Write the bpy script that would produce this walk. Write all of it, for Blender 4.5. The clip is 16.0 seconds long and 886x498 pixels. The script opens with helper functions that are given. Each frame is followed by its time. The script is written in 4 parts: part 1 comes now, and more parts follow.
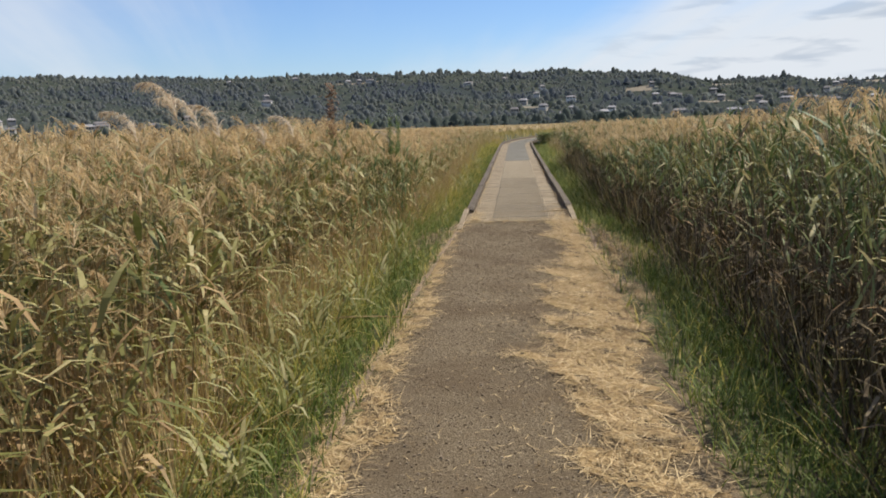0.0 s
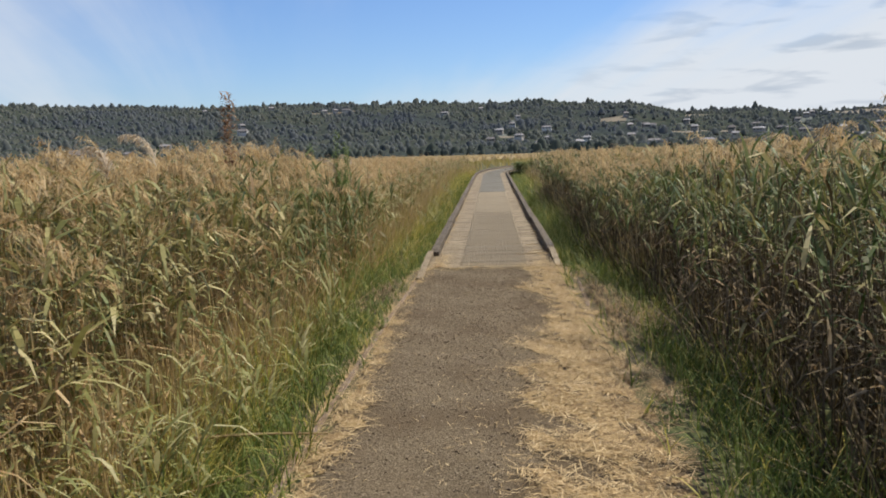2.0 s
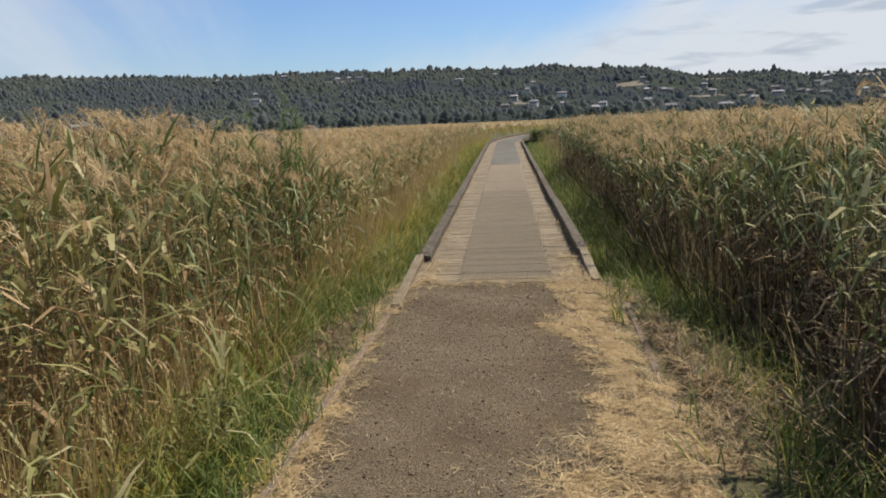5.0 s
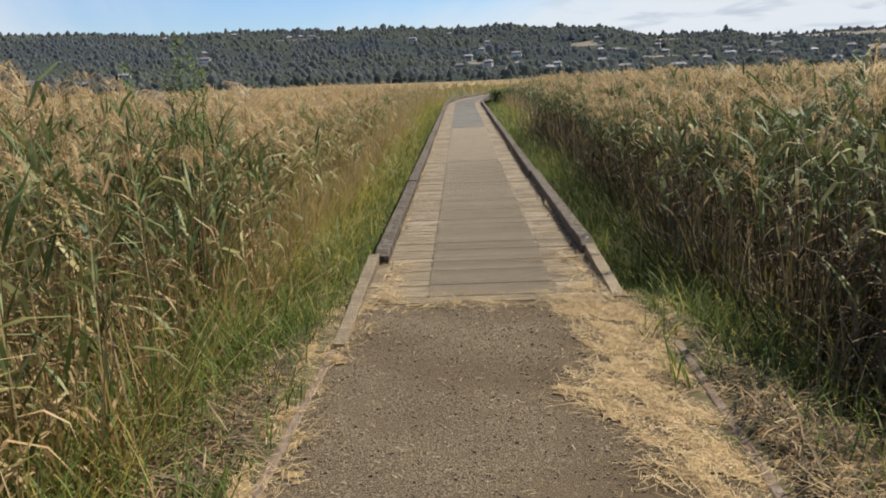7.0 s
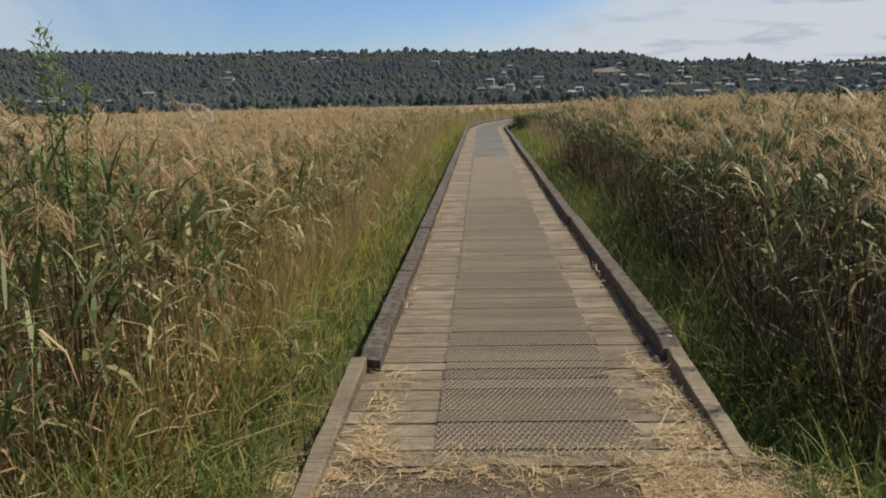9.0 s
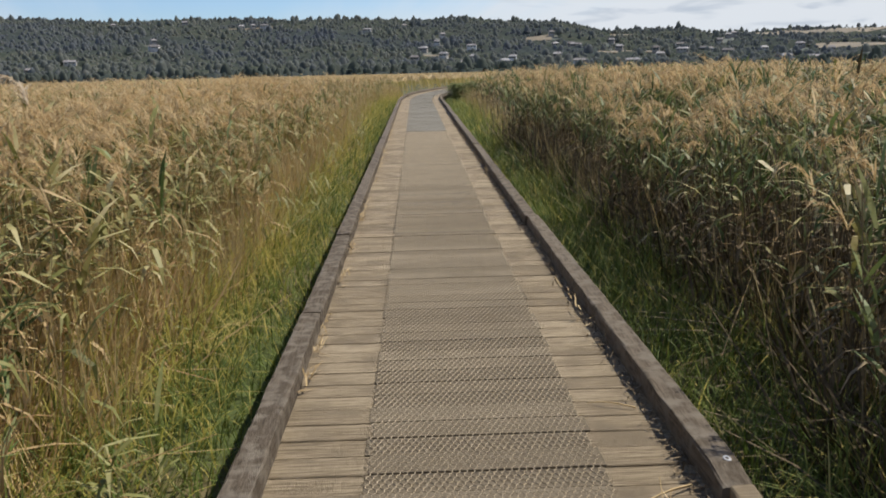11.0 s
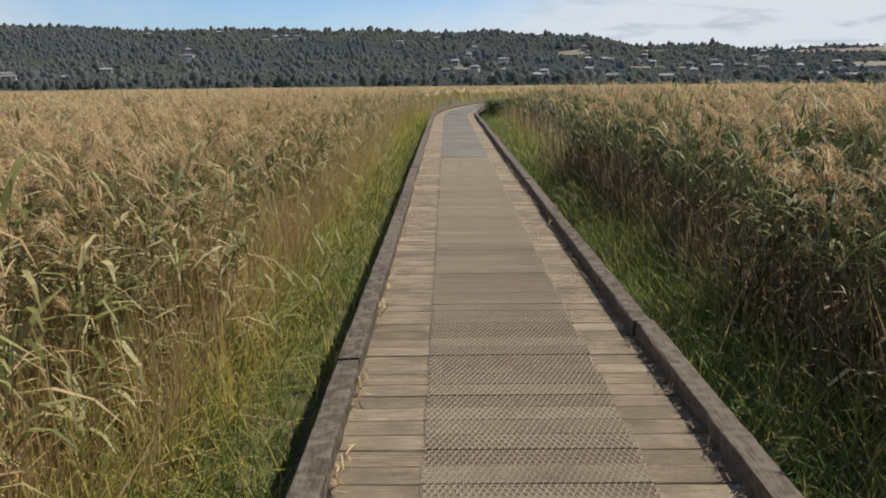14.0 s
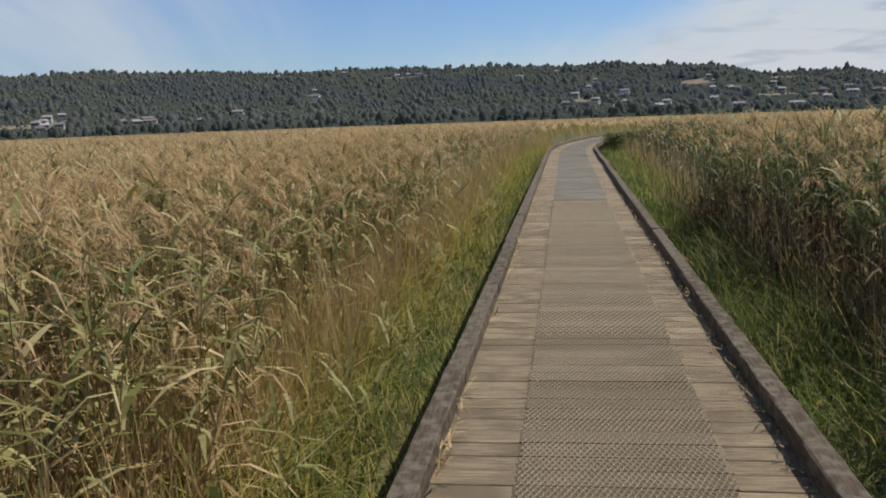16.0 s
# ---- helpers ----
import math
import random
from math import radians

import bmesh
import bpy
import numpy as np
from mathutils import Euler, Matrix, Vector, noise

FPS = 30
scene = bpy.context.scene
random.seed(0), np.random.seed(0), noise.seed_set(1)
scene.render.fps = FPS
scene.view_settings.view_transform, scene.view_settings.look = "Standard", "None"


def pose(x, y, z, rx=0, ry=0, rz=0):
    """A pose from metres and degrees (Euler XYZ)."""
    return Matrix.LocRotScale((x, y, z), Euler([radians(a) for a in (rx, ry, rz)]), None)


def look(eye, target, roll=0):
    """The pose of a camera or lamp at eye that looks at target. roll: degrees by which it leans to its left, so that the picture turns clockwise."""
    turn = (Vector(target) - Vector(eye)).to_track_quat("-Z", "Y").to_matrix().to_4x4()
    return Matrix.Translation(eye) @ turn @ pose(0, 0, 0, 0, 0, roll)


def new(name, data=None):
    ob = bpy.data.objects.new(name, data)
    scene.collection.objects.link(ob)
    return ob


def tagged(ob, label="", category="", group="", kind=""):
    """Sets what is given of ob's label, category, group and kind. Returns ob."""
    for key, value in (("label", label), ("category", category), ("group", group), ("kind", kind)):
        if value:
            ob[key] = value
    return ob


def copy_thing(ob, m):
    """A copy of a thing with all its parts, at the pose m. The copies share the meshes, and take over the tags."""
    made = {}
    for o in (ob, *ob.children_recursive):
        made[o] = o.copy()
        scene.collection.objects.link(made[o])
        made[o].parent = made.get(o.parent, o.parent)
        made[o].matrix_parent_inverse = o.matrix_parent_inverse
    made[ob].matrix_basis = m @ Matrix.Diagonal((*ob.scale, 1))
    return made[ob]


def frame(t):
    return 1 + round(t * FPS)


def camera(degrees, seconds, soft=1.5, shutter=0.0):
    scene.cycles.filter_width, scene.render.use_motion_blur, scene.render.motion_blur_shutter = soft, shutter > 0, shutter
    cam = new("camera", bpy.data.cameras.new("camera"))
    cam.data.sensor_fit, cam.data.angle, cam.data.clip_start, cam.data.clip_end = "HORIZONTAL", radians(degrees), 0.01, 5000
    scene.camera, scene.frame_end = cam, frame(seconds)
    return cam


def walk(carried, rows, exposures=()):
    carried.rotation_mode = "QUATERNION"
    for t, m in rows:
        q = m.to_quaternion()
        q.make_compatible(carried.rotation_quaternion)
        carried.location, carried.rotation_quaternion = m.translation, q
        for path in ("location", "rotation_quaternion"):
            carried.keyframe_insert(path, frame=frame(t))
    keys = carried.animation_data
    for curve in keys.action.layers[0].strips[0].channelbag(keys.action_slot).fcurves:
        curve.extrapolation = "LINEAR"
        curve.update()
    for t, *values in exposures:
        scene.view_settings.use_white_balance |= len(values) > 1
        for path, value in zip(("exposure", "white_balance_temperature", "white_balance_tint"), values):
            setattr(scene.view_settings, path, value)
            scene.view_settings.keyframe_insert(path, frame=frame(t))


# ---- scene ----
cam = camera(53.5, 16.0, soft=1.85)
METRES, EYE, TILT, LEAN, TURN = 16.9, 1.61, 0.0, 0.0, 4.9
ROWS = [
    (0.0, 0.0, 0.0, 0.0, -0.29, -8.53, 1.93),
    (0.5, 0.0037, 0.0322, -0.0017, -1.79, -8.54, 2.1),
    (1.0, 0.0081, 0.0667, -0.002, -2.94, -6.85, 2.97),
    (1.5, 0.0094, 0.1014, -0.0033, -2.33, -6.51, 1.5),
    (2.0, 0.0149, 0.136, -0.0036, -1.81, -6.68, 1.81),
    (2.5, 0.0183, 0.1673, -0.0035, -2.34, -7.02, 1.36),
    (3.0, 0.0221, 0.1993, -0.0021, -3.23, -7.45, 1.28),
    (3.5, 0.0284, 0.2318, -0.0023, -2.07, -7.71, 2.0),
    (4.0, 0.0307, 0.2634, -0.0049, -1.59, -8.74, 1.3),
    (4.2, 0.0316, 0.2754, -0.0042, -1.58, -8.73, 1.68),
    (6.3, 0.0316, 0.4193, -0.0079, -0.61, -9.58, 2.61),
    (6.5, 0.0307, 0.4325, -0.0084, -1.81, -10.45, 2.07),
    (7.0, 0.0335, 0.4651, -0.0083, -3.83, -11.4, 2.26),
    (7.5, 0.0364, 0.4974, -0.007, -3.8, -10.8, 2.2),
    (8.0, 0.037, 0.5287, -0.0069, -3.41, -10.12, 1.38),
    (8.2, 0.0372, 0.5417, -0.0083, -2.73, -10.25, 1.65),
    (10.3, 0.0495, 0.6765, -0.0091, -2.96, -9.16, 0.5),
    (10.5, 0.0496, 0.6865, -0.0087, -4.1, -9.73, 0.64),
    (11.0, 0.0528, 0.7178, -0.0093, -6.71, -11.98, 1.35),
    (11.5, 0.05, 0.7462, -0.0095, -9.25, -13.39, 1.27),
    (12.0, 0.0498, 0.7736, -0.0091, -9.8, -12.07, 2.49),
    (12.5, 0.0521, 0.8013, -0.0071, -9.22, -11.27, 2.66),
    (13.0, 0.0531, 0.829, -0.0074, -9.33, -12.8, 0.44),
    (13.5, 0.0588, 0.8574, -0.0079, -7.78, -12.25, 0.54),
    (14.0, 0.0599, 0.8855, -0.0069, -4.72, -11.15, 0.51),
    (14.5, 0.0632, 0.9125, -0.0064, -2.45, -10.41, 1.15),
    (15.0, 0.0694, 0.9389, -0.0062, -0.93, -9.42, 1.11),
    (15.5, 0.0722, 0.9662, -0.0063, 0.27, -9.07, -0.17),
    (16.0, 0.0764, 0.9942, -0.0072, 2.96, -8.79, 2.02),
]
EXPOSURES = [
    (0.0, 0.44), (0.5, 0.41), (1.0, 0.43), (1.5, 0.42), (2.0, 0.38), (2.5, 0.35), (3.0, 0.35), (3.5, 0.36), (4.0, 0.39), (6.5, 0.14), (7.0, 0.46), (7.5, 0.30), (8.0, 0.15),
    (10.5, 0.07), (11.0, 0.37), (11.5, 0.72), (12.0, 1.24), (12.5, 0.53), (13.0, 0.38), (13.5, 0.78), (14.0, 0.30), (14.5, 0.22), (15.0, 0.25), (15.5, -0.13), (16.0, 0.08),
]
walk(cam, [(t, pose(0, 0, EYE, TILT, LEAN, TURN) @ pose(METRES * x, METRES * y, METRES * z, 90 + pitch, roll, yaw)) for t, x, y, z, yaw, pitch, roll in ROWS], EXPOSURES)

# ---- world and sun ----
SUN_AZIMUTH, SUN_ELEVATION = 52.0, 53.0  # degrees clockwise from the way ahead, and above the horizon


def make_world():
    world = bpy.data.worlds.new("sky")
    scene.world = world
    world.use_nodes = True
    nt = world.node_tree
    nt.nodes.clear()
    N, L = nt.nodes.new, nt.links.new
    out, bg = N("ShaderNodeOutputWorld"), N("ShaderNodeBackground")
    sky = N("ShaderNodeTexSky")
    sky.sky_type, sky.sun_disc = "NISHITA", False
    sky.sun_elevation, sky.sun_rotation = radians(SUN_ELEVATION), radians(SUN_AZIMUTH)
    sky.air_density, sky.dust_density, sky.ozone_density = 1.0, 0.1, 4.0
    co = N("ShaderNodeTexCoord")
    sep = N("ShaderNodeSeparateXYZ")
    L(co.outputs["Generated"], sep.inputs[0])

    def math_node(op, a, b=None, c=None):
        m = N("ShaderNodeMath")
        m.operation = op
        for i, v in enumerate((a, b, c)):
            if v is None:
                continue
            if isinstance(v, (int, float)):
                m.inputs[i].default_value = v
            else:
                L(v, m.inputs[i])
        return m.outputs[0]

    # a flat cloud layer: the way divided by its height, turned along the cirrus
    h = math_node("ADD", math_node("MAXIMUM", sep.outputs[2], 0.0), 0.16)
    u, v = math_node("DIVIDE", sep.outputs[0], h), math_node("DIVIDE", sep.outputs[1], h)
    layer = N("ShaderNodeCombineXYZ")
    L(math_node("MULTIPLY_ADD", v, 0.22, u), layer.inputs[0]), L(math_node("MULTIPLY_ADD", u, -0.22, v), layer.inputs[1])
    low = N("ShaderNodeCombineXYZ")  # clouds seen edge-on near the horizon: bearing and height
    L(sep.outputs[0], low.inputs[0]), L(sep.outputs[2], low.inputs[1])

    def cloud(source, scale, detail, rough, shift, distort):
        mp = N("ShaderNodeMapping")
        mp.inputs["Scale"].default_value = scale
        mp.inputs["Location"].default_value = shift
        L(source.outputs[0], mp.inputs[0])
        n = N("ShaderNodeTexNoise")
        n.inputs["Scale"].default_value, n.inputs["Detail"].default_value = 1.0, detail
        n.inputs["Roughness"].default_value, n.inputs["Distortion"].default_value = rough, distort
        L(mp.outputs[0], n.inputs["Vector"])
        return n.outputs["Fac"]

    def soft_step(value, lo, hi):
        r = N("ShaderNodeMapRange")
        r.interpolation_type = "SMOOTHSTEP"
        r.inputs["From Min"].default_value, r.inputs["From Max"].default_value = lo, hi
        L(value, r.inputs["Value"])
        return r.outputs[0]

    wisps = cloud(layer, (0.85, 0.10, 1), 5, 0.5, (3.1, 1.3, 0), 0.5)
    fibres = cloud(layer, (2.6, 0.22, 1), 5, 0.6, (8.2, 0.4, 3), 0.4)
    banks = cloud(low, (3.2, 7.0, 1), 6, 0.55, (1.2, 4.7, 2.0), 0.3)
    scraps = cloud(low, (11, 52, 1), 4, 0.5, (7.3, 2.6, 1.0), 0.3)
    # a bank of thin cloud towards the sun, and a fan of cirrus over the rest
    bank = math_node("MULTIPLY_ADD", sep.outputs[2], -2.7, math_node("ADD", sep.outputs[0], 0.25))
    bank = math_node("MINIMUM", math_node("MAXIMUM", math_node("MULTIPLY", bank, 2.3), -0.15), 0.85)
    left = math_node("MINIMUM", math_node("MAXIMUM", math_node("MULTIPLY_ADD", sep.outputs[0], -1.6, -0.08), 0.0), 0.34)
    amount = math_node("ADD", math_node("MULTIPLY", wisps, 1.5), math_node("MULTIPLY", banks, 0.5))
    amount = math_node("ADD", amount, math_node("MULTIPLY_ADD", fibres, 0.5, -0.22))
    amount = math_node("ADD", amount, math_node("ADD", bank, left))
    cover = soft_step(amount, 0.90, 1.82)
    grey = math_node("MULTIPLY", soft_step(scraps, 0.51, 0.66), soft_step(sep.outputs[0], -0.12, 0.35))
    tone = N("ShaderNodeMix")
    tone.data_type = "RGBA"
    tone.inputs[6].default_value, tone.inputs[7].default_value = (5.6, 5.95, 6.4, 1), (4.0, 4.5, 5.2, 1)
    L(grey, tone.inputs[0])
    deep = N("ShaderNodeMix")  # the clear air's own blue
    deep.data_type, deep.blend_type = "RGBA", "MULTIPLY"
    deep.inputs[0].default_value, deep.inputs[7].default_value = 1.0, (0.64, 0.735, 0.93, 1)
    L(sky.outputs[0], deep.inputs[6])
    mix = N("ShaderNodeMix")
    mix.data_type = "RGBA"
    L(cover, mix.inputs[0]), L(deep.outputs[2], mix.inputs[6]), L(tone.outputs[2], mix.inputs[7])
    L(mix.outputs[2], bg.inputs[0])
    bg.inputs[1].default_value = 0.10
    L(bg.outputs[0], out.inputs[0])


make_world()
sun = new("sun", bpy.data.lights.new("sun", "SUN"))
sun.data.energy, sun.data.angle, sun.data.color = 4.4, radians(0.55), (1.0, 0.95, 0.87)
a, e = radians(SUN_AZIMUTH), radians(SUN_ELEVATION)
sun.matrix_world = look((60 * math.sin(a) * math.cos(e), 60 * math.cos(a) * math.cos(e), 60 * math.sin(e)), (0, 0, 0))


# ---- materials ----
def material(name, colors, rough=0.8, scale=8.0, detail=6, bump=0.0, bump_scale=60.0, random_by="", spread=0.25, stretch=(1, 1, 1), spec=0.3, translucent=0.0, tint=None, tint_scale=1.0):
    """Noise between the given colours; random_by island or object shifts tone; a second, larger noise mixes in tint."""
    m = bpy.data.materials.new(name)
    m.use_nodes = True
    nt = m.node_tree
    N, L = nt.nodes.new, nt.links.new
    b = nt.nodes["Principled BSDF"]
    b.inputs["Roughness"].default_value, b.inputs["Specular IOR Level"].default_value = rough, spec
    co, mp = N("ShaderNodeTexCoord"), N("ShaderNodeMapping")
    mp.inputs["Scale"].default_value = stretch
    place = co.outputs["Object"]
    if random_by == "object":  # each piece is cut from another part of the timber
        oi, sh = N("ShaderNodeObjectInfo"), N("ShaderNodeVectorMath")
        sh.operation = "MULTIPLY_ADD"
        sh.inputs[1].default_value = (41.0, 17.0, 29.0)
        L(oi.outputs["Random"], sh.inputs[0]), L(co.outputs["Object"], sh.inputs[2])
        place = sh.outputs[0]
    L(place, mp.inputs[0])
    n = N("ShaderNodeTexNoise")
    n.inputs["Scale"].default_value, n.inputs["Detail"].default_value, n.inputs["Roughness"].default_value = scale, detail, 0.65
    L(mp.outputs[0], n.inputs["Vector"])
    fac = n.outputs["Fac"]
    if random_by:
        g = N("ShaderNodeNewGeometry") if random_by == "island" else N("ShaderNodeObjectInfo")
        r = g.outputs["Random Per Island" if random_by == "island" else "Random"]
        mm = N("ShaderNodeMath")
        mm.operation = "MULTIPLY_ADD"
        mm.inputs[1].default_value, mm.inputs[2].default_value = spread * 2, -spread
        L(r, mm.inputs[0])
        ad = N("ShaderNodeMath")
        ad.operation = "ADD"
        L(mm.outputs[0], ad.inputs[0]), L(fac, ad.inputs[1])
        fac = ad.outputs[0]
    ramp = N("ShaderNodeValToRGB")
    el = ramp.color_ramp.elements
    while len(el) < len(colors):
        el.new(0.5)
    lo, hi = (0.32, 0.68) if not random_by else (0.5 - 0.18 - spread * 0.8, 0.5 + 0.18 + spread * 0.8)
    for i, c in enumerate(colors):
        el[i].position = lo + (hi - lo) * i / max(1, len(colors) - 1)
        el[i].color = (*c, 1)
    L(fac, ramp.inputs[0])
    col = ramp.outputs[0]
    if tint:
        n2, r2, mx = N("ShaderNodeTexNoise"), N("ShaderNodeMapRange"), N("ShaderNodeMix")
        n2.inputs["Scale"].default_value, n2.inputs["Detail"].default_value = tint_scale, 5
        L(place, n2.inputs["Vector"]), L(n2.outputs["Fac"], r2.inputs["Value"])
        r2.inputs["From Min"].default_value, r2.inputs["From Max"].default_value = 0.45, 0.65
        mx.data_type = "RGBA"
        mx.inputs[7].default_value = (*tint, 1)
        L(r2.outputs[0], mx.inputs[0]), L(col, mx.inputs[6])
        col = mx.outputs[2]
    L(col, b.inputs["Base Color"])
    if bump:
        nb, bp = N("ShaderNodeTexNoise"), N("ShaderNodeBump")
        nb.inputs["Scale"].default_value, nb.inputs["Detail"].default_value = bump_scale, 5
        L(mp.outputs[0], nb.inputs["Vector"]), L(nb.outputs["Fac"], bp.inputs["Height"])
        bp.inputs["Strength"].default_value, bp.inputs["Distance"].default_value = bump, 0.01
        L(bp.outputs[0], b.inputs["Normal"])
    if translucent:
        tr, ms = N("ShaderNodeBsdfTranslucent"), N("ShaderNodeMixShader")
        L(col, tr.inputs[0])
        ms.inputs[0].default_value = translucent
        L(b.outputs[0], ms.inputs[1]), L(tr.outputs[0], ms.inputs[2])
        L(ms.outputs[0], nt.nodes["Material Output"].inputs[0])
    return m


LEAF = material("reed_leaf", [(0.087, 0.096, 0.027), (0.20, 0.193, 0.058), (0.357, 0.315, 0.125), (0.60, 0.497, 0.26)], 0.56, 3, random_by="island", spread=0.34, spec=0.2, translucent=0.24)
GREEN_LEAF = material("deep_green_reed_leaf", [(0.045, 0.075, 0.022), (0.10, 0.14, 0.042), (0.19, 0.225, 0.08), (0.36, 0.36, 0.17)], 0.58, 3, random_by="island", spread=0.34, spec=0.2, translucent=0.22)
YOUNG_LEAF = material("young_reed_leaf", [(0.15, 0.165, 0.05), (0.31, 0.30, 0.105), (0.56, 0.49, 0.26)], 0.58, 3, random_by="island", spread=0.3, spec=0.18, translucent=0.32)
PALE_PLUME = material("pale_plume", [(0.52, 0.42, 0.29), (0.68, 0.57, 0.42), (0.82, 0.73, 0.58)], 0.85, 5, random_by="island", spread=0.3, spec=0.1, translucent=0.4)
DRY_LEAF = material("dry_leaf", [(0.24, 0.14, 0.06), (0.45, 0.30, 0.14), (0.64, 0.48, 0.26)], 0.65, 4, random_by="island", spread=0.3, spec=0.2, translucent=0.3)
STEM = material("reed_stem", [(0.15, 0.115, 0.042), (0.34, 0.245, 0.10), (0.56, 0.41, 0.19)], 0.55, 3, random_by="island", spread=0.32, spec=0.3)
PLUME = material("reed_plume", [(0.36, 0.25, 0.118), (0.56, 0.405, 0.208), (0.76, 0.605, 0.365)], 0.85, 5, random_by="island", spread=0.34, spec=0.1, translucent=0.45)
GRASS = material("green_grass", [(0.065, 0.10, 0.018), (0.138, 0.183, 0.036), (0.275, 0.293, 0.078)], 0.6, 3, random_by="island", spread=0.3, spec=0.2, translucent=0.3)
PALE_GRASS = material("yellow_grass", [(0.26, 0.265, 0.045), (0.47, 0.405, 0.095), (0.68, 0.53, 0.20)], 0.62, 3, random_by="island", spread=0.3, spec=0.18, translucent=0.45)
FAR_REED = material("golden_reed", [(0.27, 0.24, 0.06), (0.46, 0.36, 0.125), (0.64, 0.48, 0.215)], 0.65, 3, random_by="island", spread=0.3, spec=0.2, translucent=0.4)
STRAW = material("straw", [(0.17, 0.11, 0.047), (0.43, 0.295, 0.128), (0.78, 0.59, 0.31)], 0.65, 6, random_by="island", spread=0.4, spec=0.25)
BROWN_STRAW = material("brown_straw", [(0.10, 0.062, 0.03), (0.23, 0.15, 0.07), (0.46, 0.33, 0.17)], 0.75, 6, random_by="island", spread=0.4, spec=0.15)
GRAVEL = material("gravel", [(0.038, 0.026, 0.014), (0.145, 0.108, 0.063), (0.36, 0.284, 0.183)], 0.95, 120, 8, bump=1.0, bump_scale=160, tint=(0.125, 0.09, 0.052), tint_scale=1.3, spec=0.1)
STONE = material("gravel_stone", [(0.095, 0.068, 0.042), (0.20, 0.15, 0.097), (0.42, 0.335, 0.225)], 0.9, 20, random_by="island", spread=0.35, spec=0.1)
MARSH = material("marsh_soil", [(0.05, 0.04, 0.02), (0.10, 0.085, 0.035), (0.17, 0.13, 0.06)], 0.95, 2.5, bump=0.8, bump_scale=18, tint=(0.07, 0.09, 0.025), tint_scale=0.4)
WOOD = material("weathered_board", [(0.125, 0.090, 0.052), (0.325, 0.253, 0.158), (0.50, 0.402, 0.264)], 0.82, 6, 9, 0.8, 40, "object", 0.06, (1.0, 18, 18), spec=0.12, tint=(0.215, 0.166, 0.105), tint_scale=3.2)
DARK_WOOD = material("darker_weathered_board", [(0.110, 0.080, 0.048), (0.285, 0.22, 0.14), (0.44, 0.352, 0.232)], 0.82, 6, 9, 0.8, 40, "object", 0.06, (1.0, 18, 18), spec=0.12, tint=(0.19, 0.147, 0.094), tint_scale=4)
KERB = material("grey_kerb_timber", [(0.046, 0.035, 0.023), (0.112, 0.087, 0.06), (0.205, 0.165, 0.119)], 0.88, 6, 8, 0.9, 30, "object", 0.08, (14, 1.0, 14), spec=0.12, tint=(0.195, 0.163, 0.122), tint_scale=15)
EDGING = material("brown_edging_timber", [(0.12, 0.08, 0.052), (0.24, 0.17, 0.115), (0.38, 0.285, 0.2)], 0.9, 6, 8, 0.9, 30, "object", 0.08, (14, 1.0, 14), spec=0.1, tint=(0.3, 0.235, 0.17), tint_scale=9)
STALK = material("dry_stalk", [(0.34, 0.23, 0.09), (0.52, 0.38, 0.17), (0.66, 0.52, 0.28)], 0.7, 4, random_by="island", spread=0.3, spec=0.15, translucent=0.25)
# dead thatch, also the shade painted into the right bed's stems and dead leaves
THATCH_AND_SHADE = material("thatch_and_shaded_reed", [(0.064, 0.048, 0.028), (0.14, 0.105, 0.062), (0.27, 0.206, 0.122)], 0.9, 5, random_by="island", spread=0.3, spec=0.1)
MAT = material("gritty_board", [(0.104, 0.081, 0.052), (0.168, 0.134, 0.088), (0.245, 0.199, 0.135)], 0.88, 45, bump=0.6, bump_scale=120, random_by="object", spread=0.16, tint=(0.132, 0.104, 0.067), tint_scale=2.2, spec=0.12)
SEED_HEAD = material("brown_seed_head", [(0.19, 0.11, 0.06), (0.32, 0.195, 0.115), (0.46, 0.30, 0.19)], 0.8, 8, random_by="island", spread=0.3, spec=0.1, translucent=0.3)
WIRE = material("netting_wire", [(0.30, 0.235, 0.147), (0.475, 0.382, 0.25)], 0.75, 30, spec=0.2)
GREY_MAT = material("grey_matting", [(0.155, 0.139, 0.108), (0.195, 0.177, 0.138), (0.24, 0.218, 0.173)], 0.9, 30, bump=0.5, bump_scale=120, tint=(0.16, 0.142, 0.11), tint_scale=1.0, spec=0.1)
STRAW_BED = material("trodden_straw", [(0.19, 0.125, 0.055), (0.36, 0.25, 0.115), (0.54, 0.395, 0.19)], 0.85, 28, 8, 1.0, 90, tint=(0.30, 0.20, 0.092), tint_scale=2.5, spec=0.15)
LITTER = material("leaf_litter", [(0.06, 0.043, 0.026), (0.15, 0.108, 0.06), (0.30, 0.22, 0.125)], 0.9, 20, random_by="island", spread=0.3)
WEED = material("weed_leaf", [(0.10, 0.155, 0.042), (0.18, 0.25, 0.07), (0.29, 0.35, 0.12)], 0.6, 4, random_by="island", spread=0.3, spec=0.2, translucent=0.35)
SHRUB_LEAF = material("shrub_leaf", [(0.13, 0.155, 0.055), (0.22, 0.245, 0.095), (0.34, 0.35, 0.16)], 0.6, 4, random_by="island", spread=0.3, spec=0.2, translucent=0.5)
WEED_STEM = material("weed_stem", [(0.08, 0.07, 0.03), (0.16, 0.12, 0.06)], 0.7, 10)
FIELD = material("dry_field", [(0.14, 0.117, 0.082), (0.19, 0.157, 0.107), (0.25, 0.206, 0.14)], 0.95, 0.03)
HOUSE_WALL = material("house_wall", [(0.26, 0.23, 0.20), (0.42, 0.38, 0.33), (0.78, 0.75, 0.70)], 0.8, 0.3, random_by="object", spread=0.35)
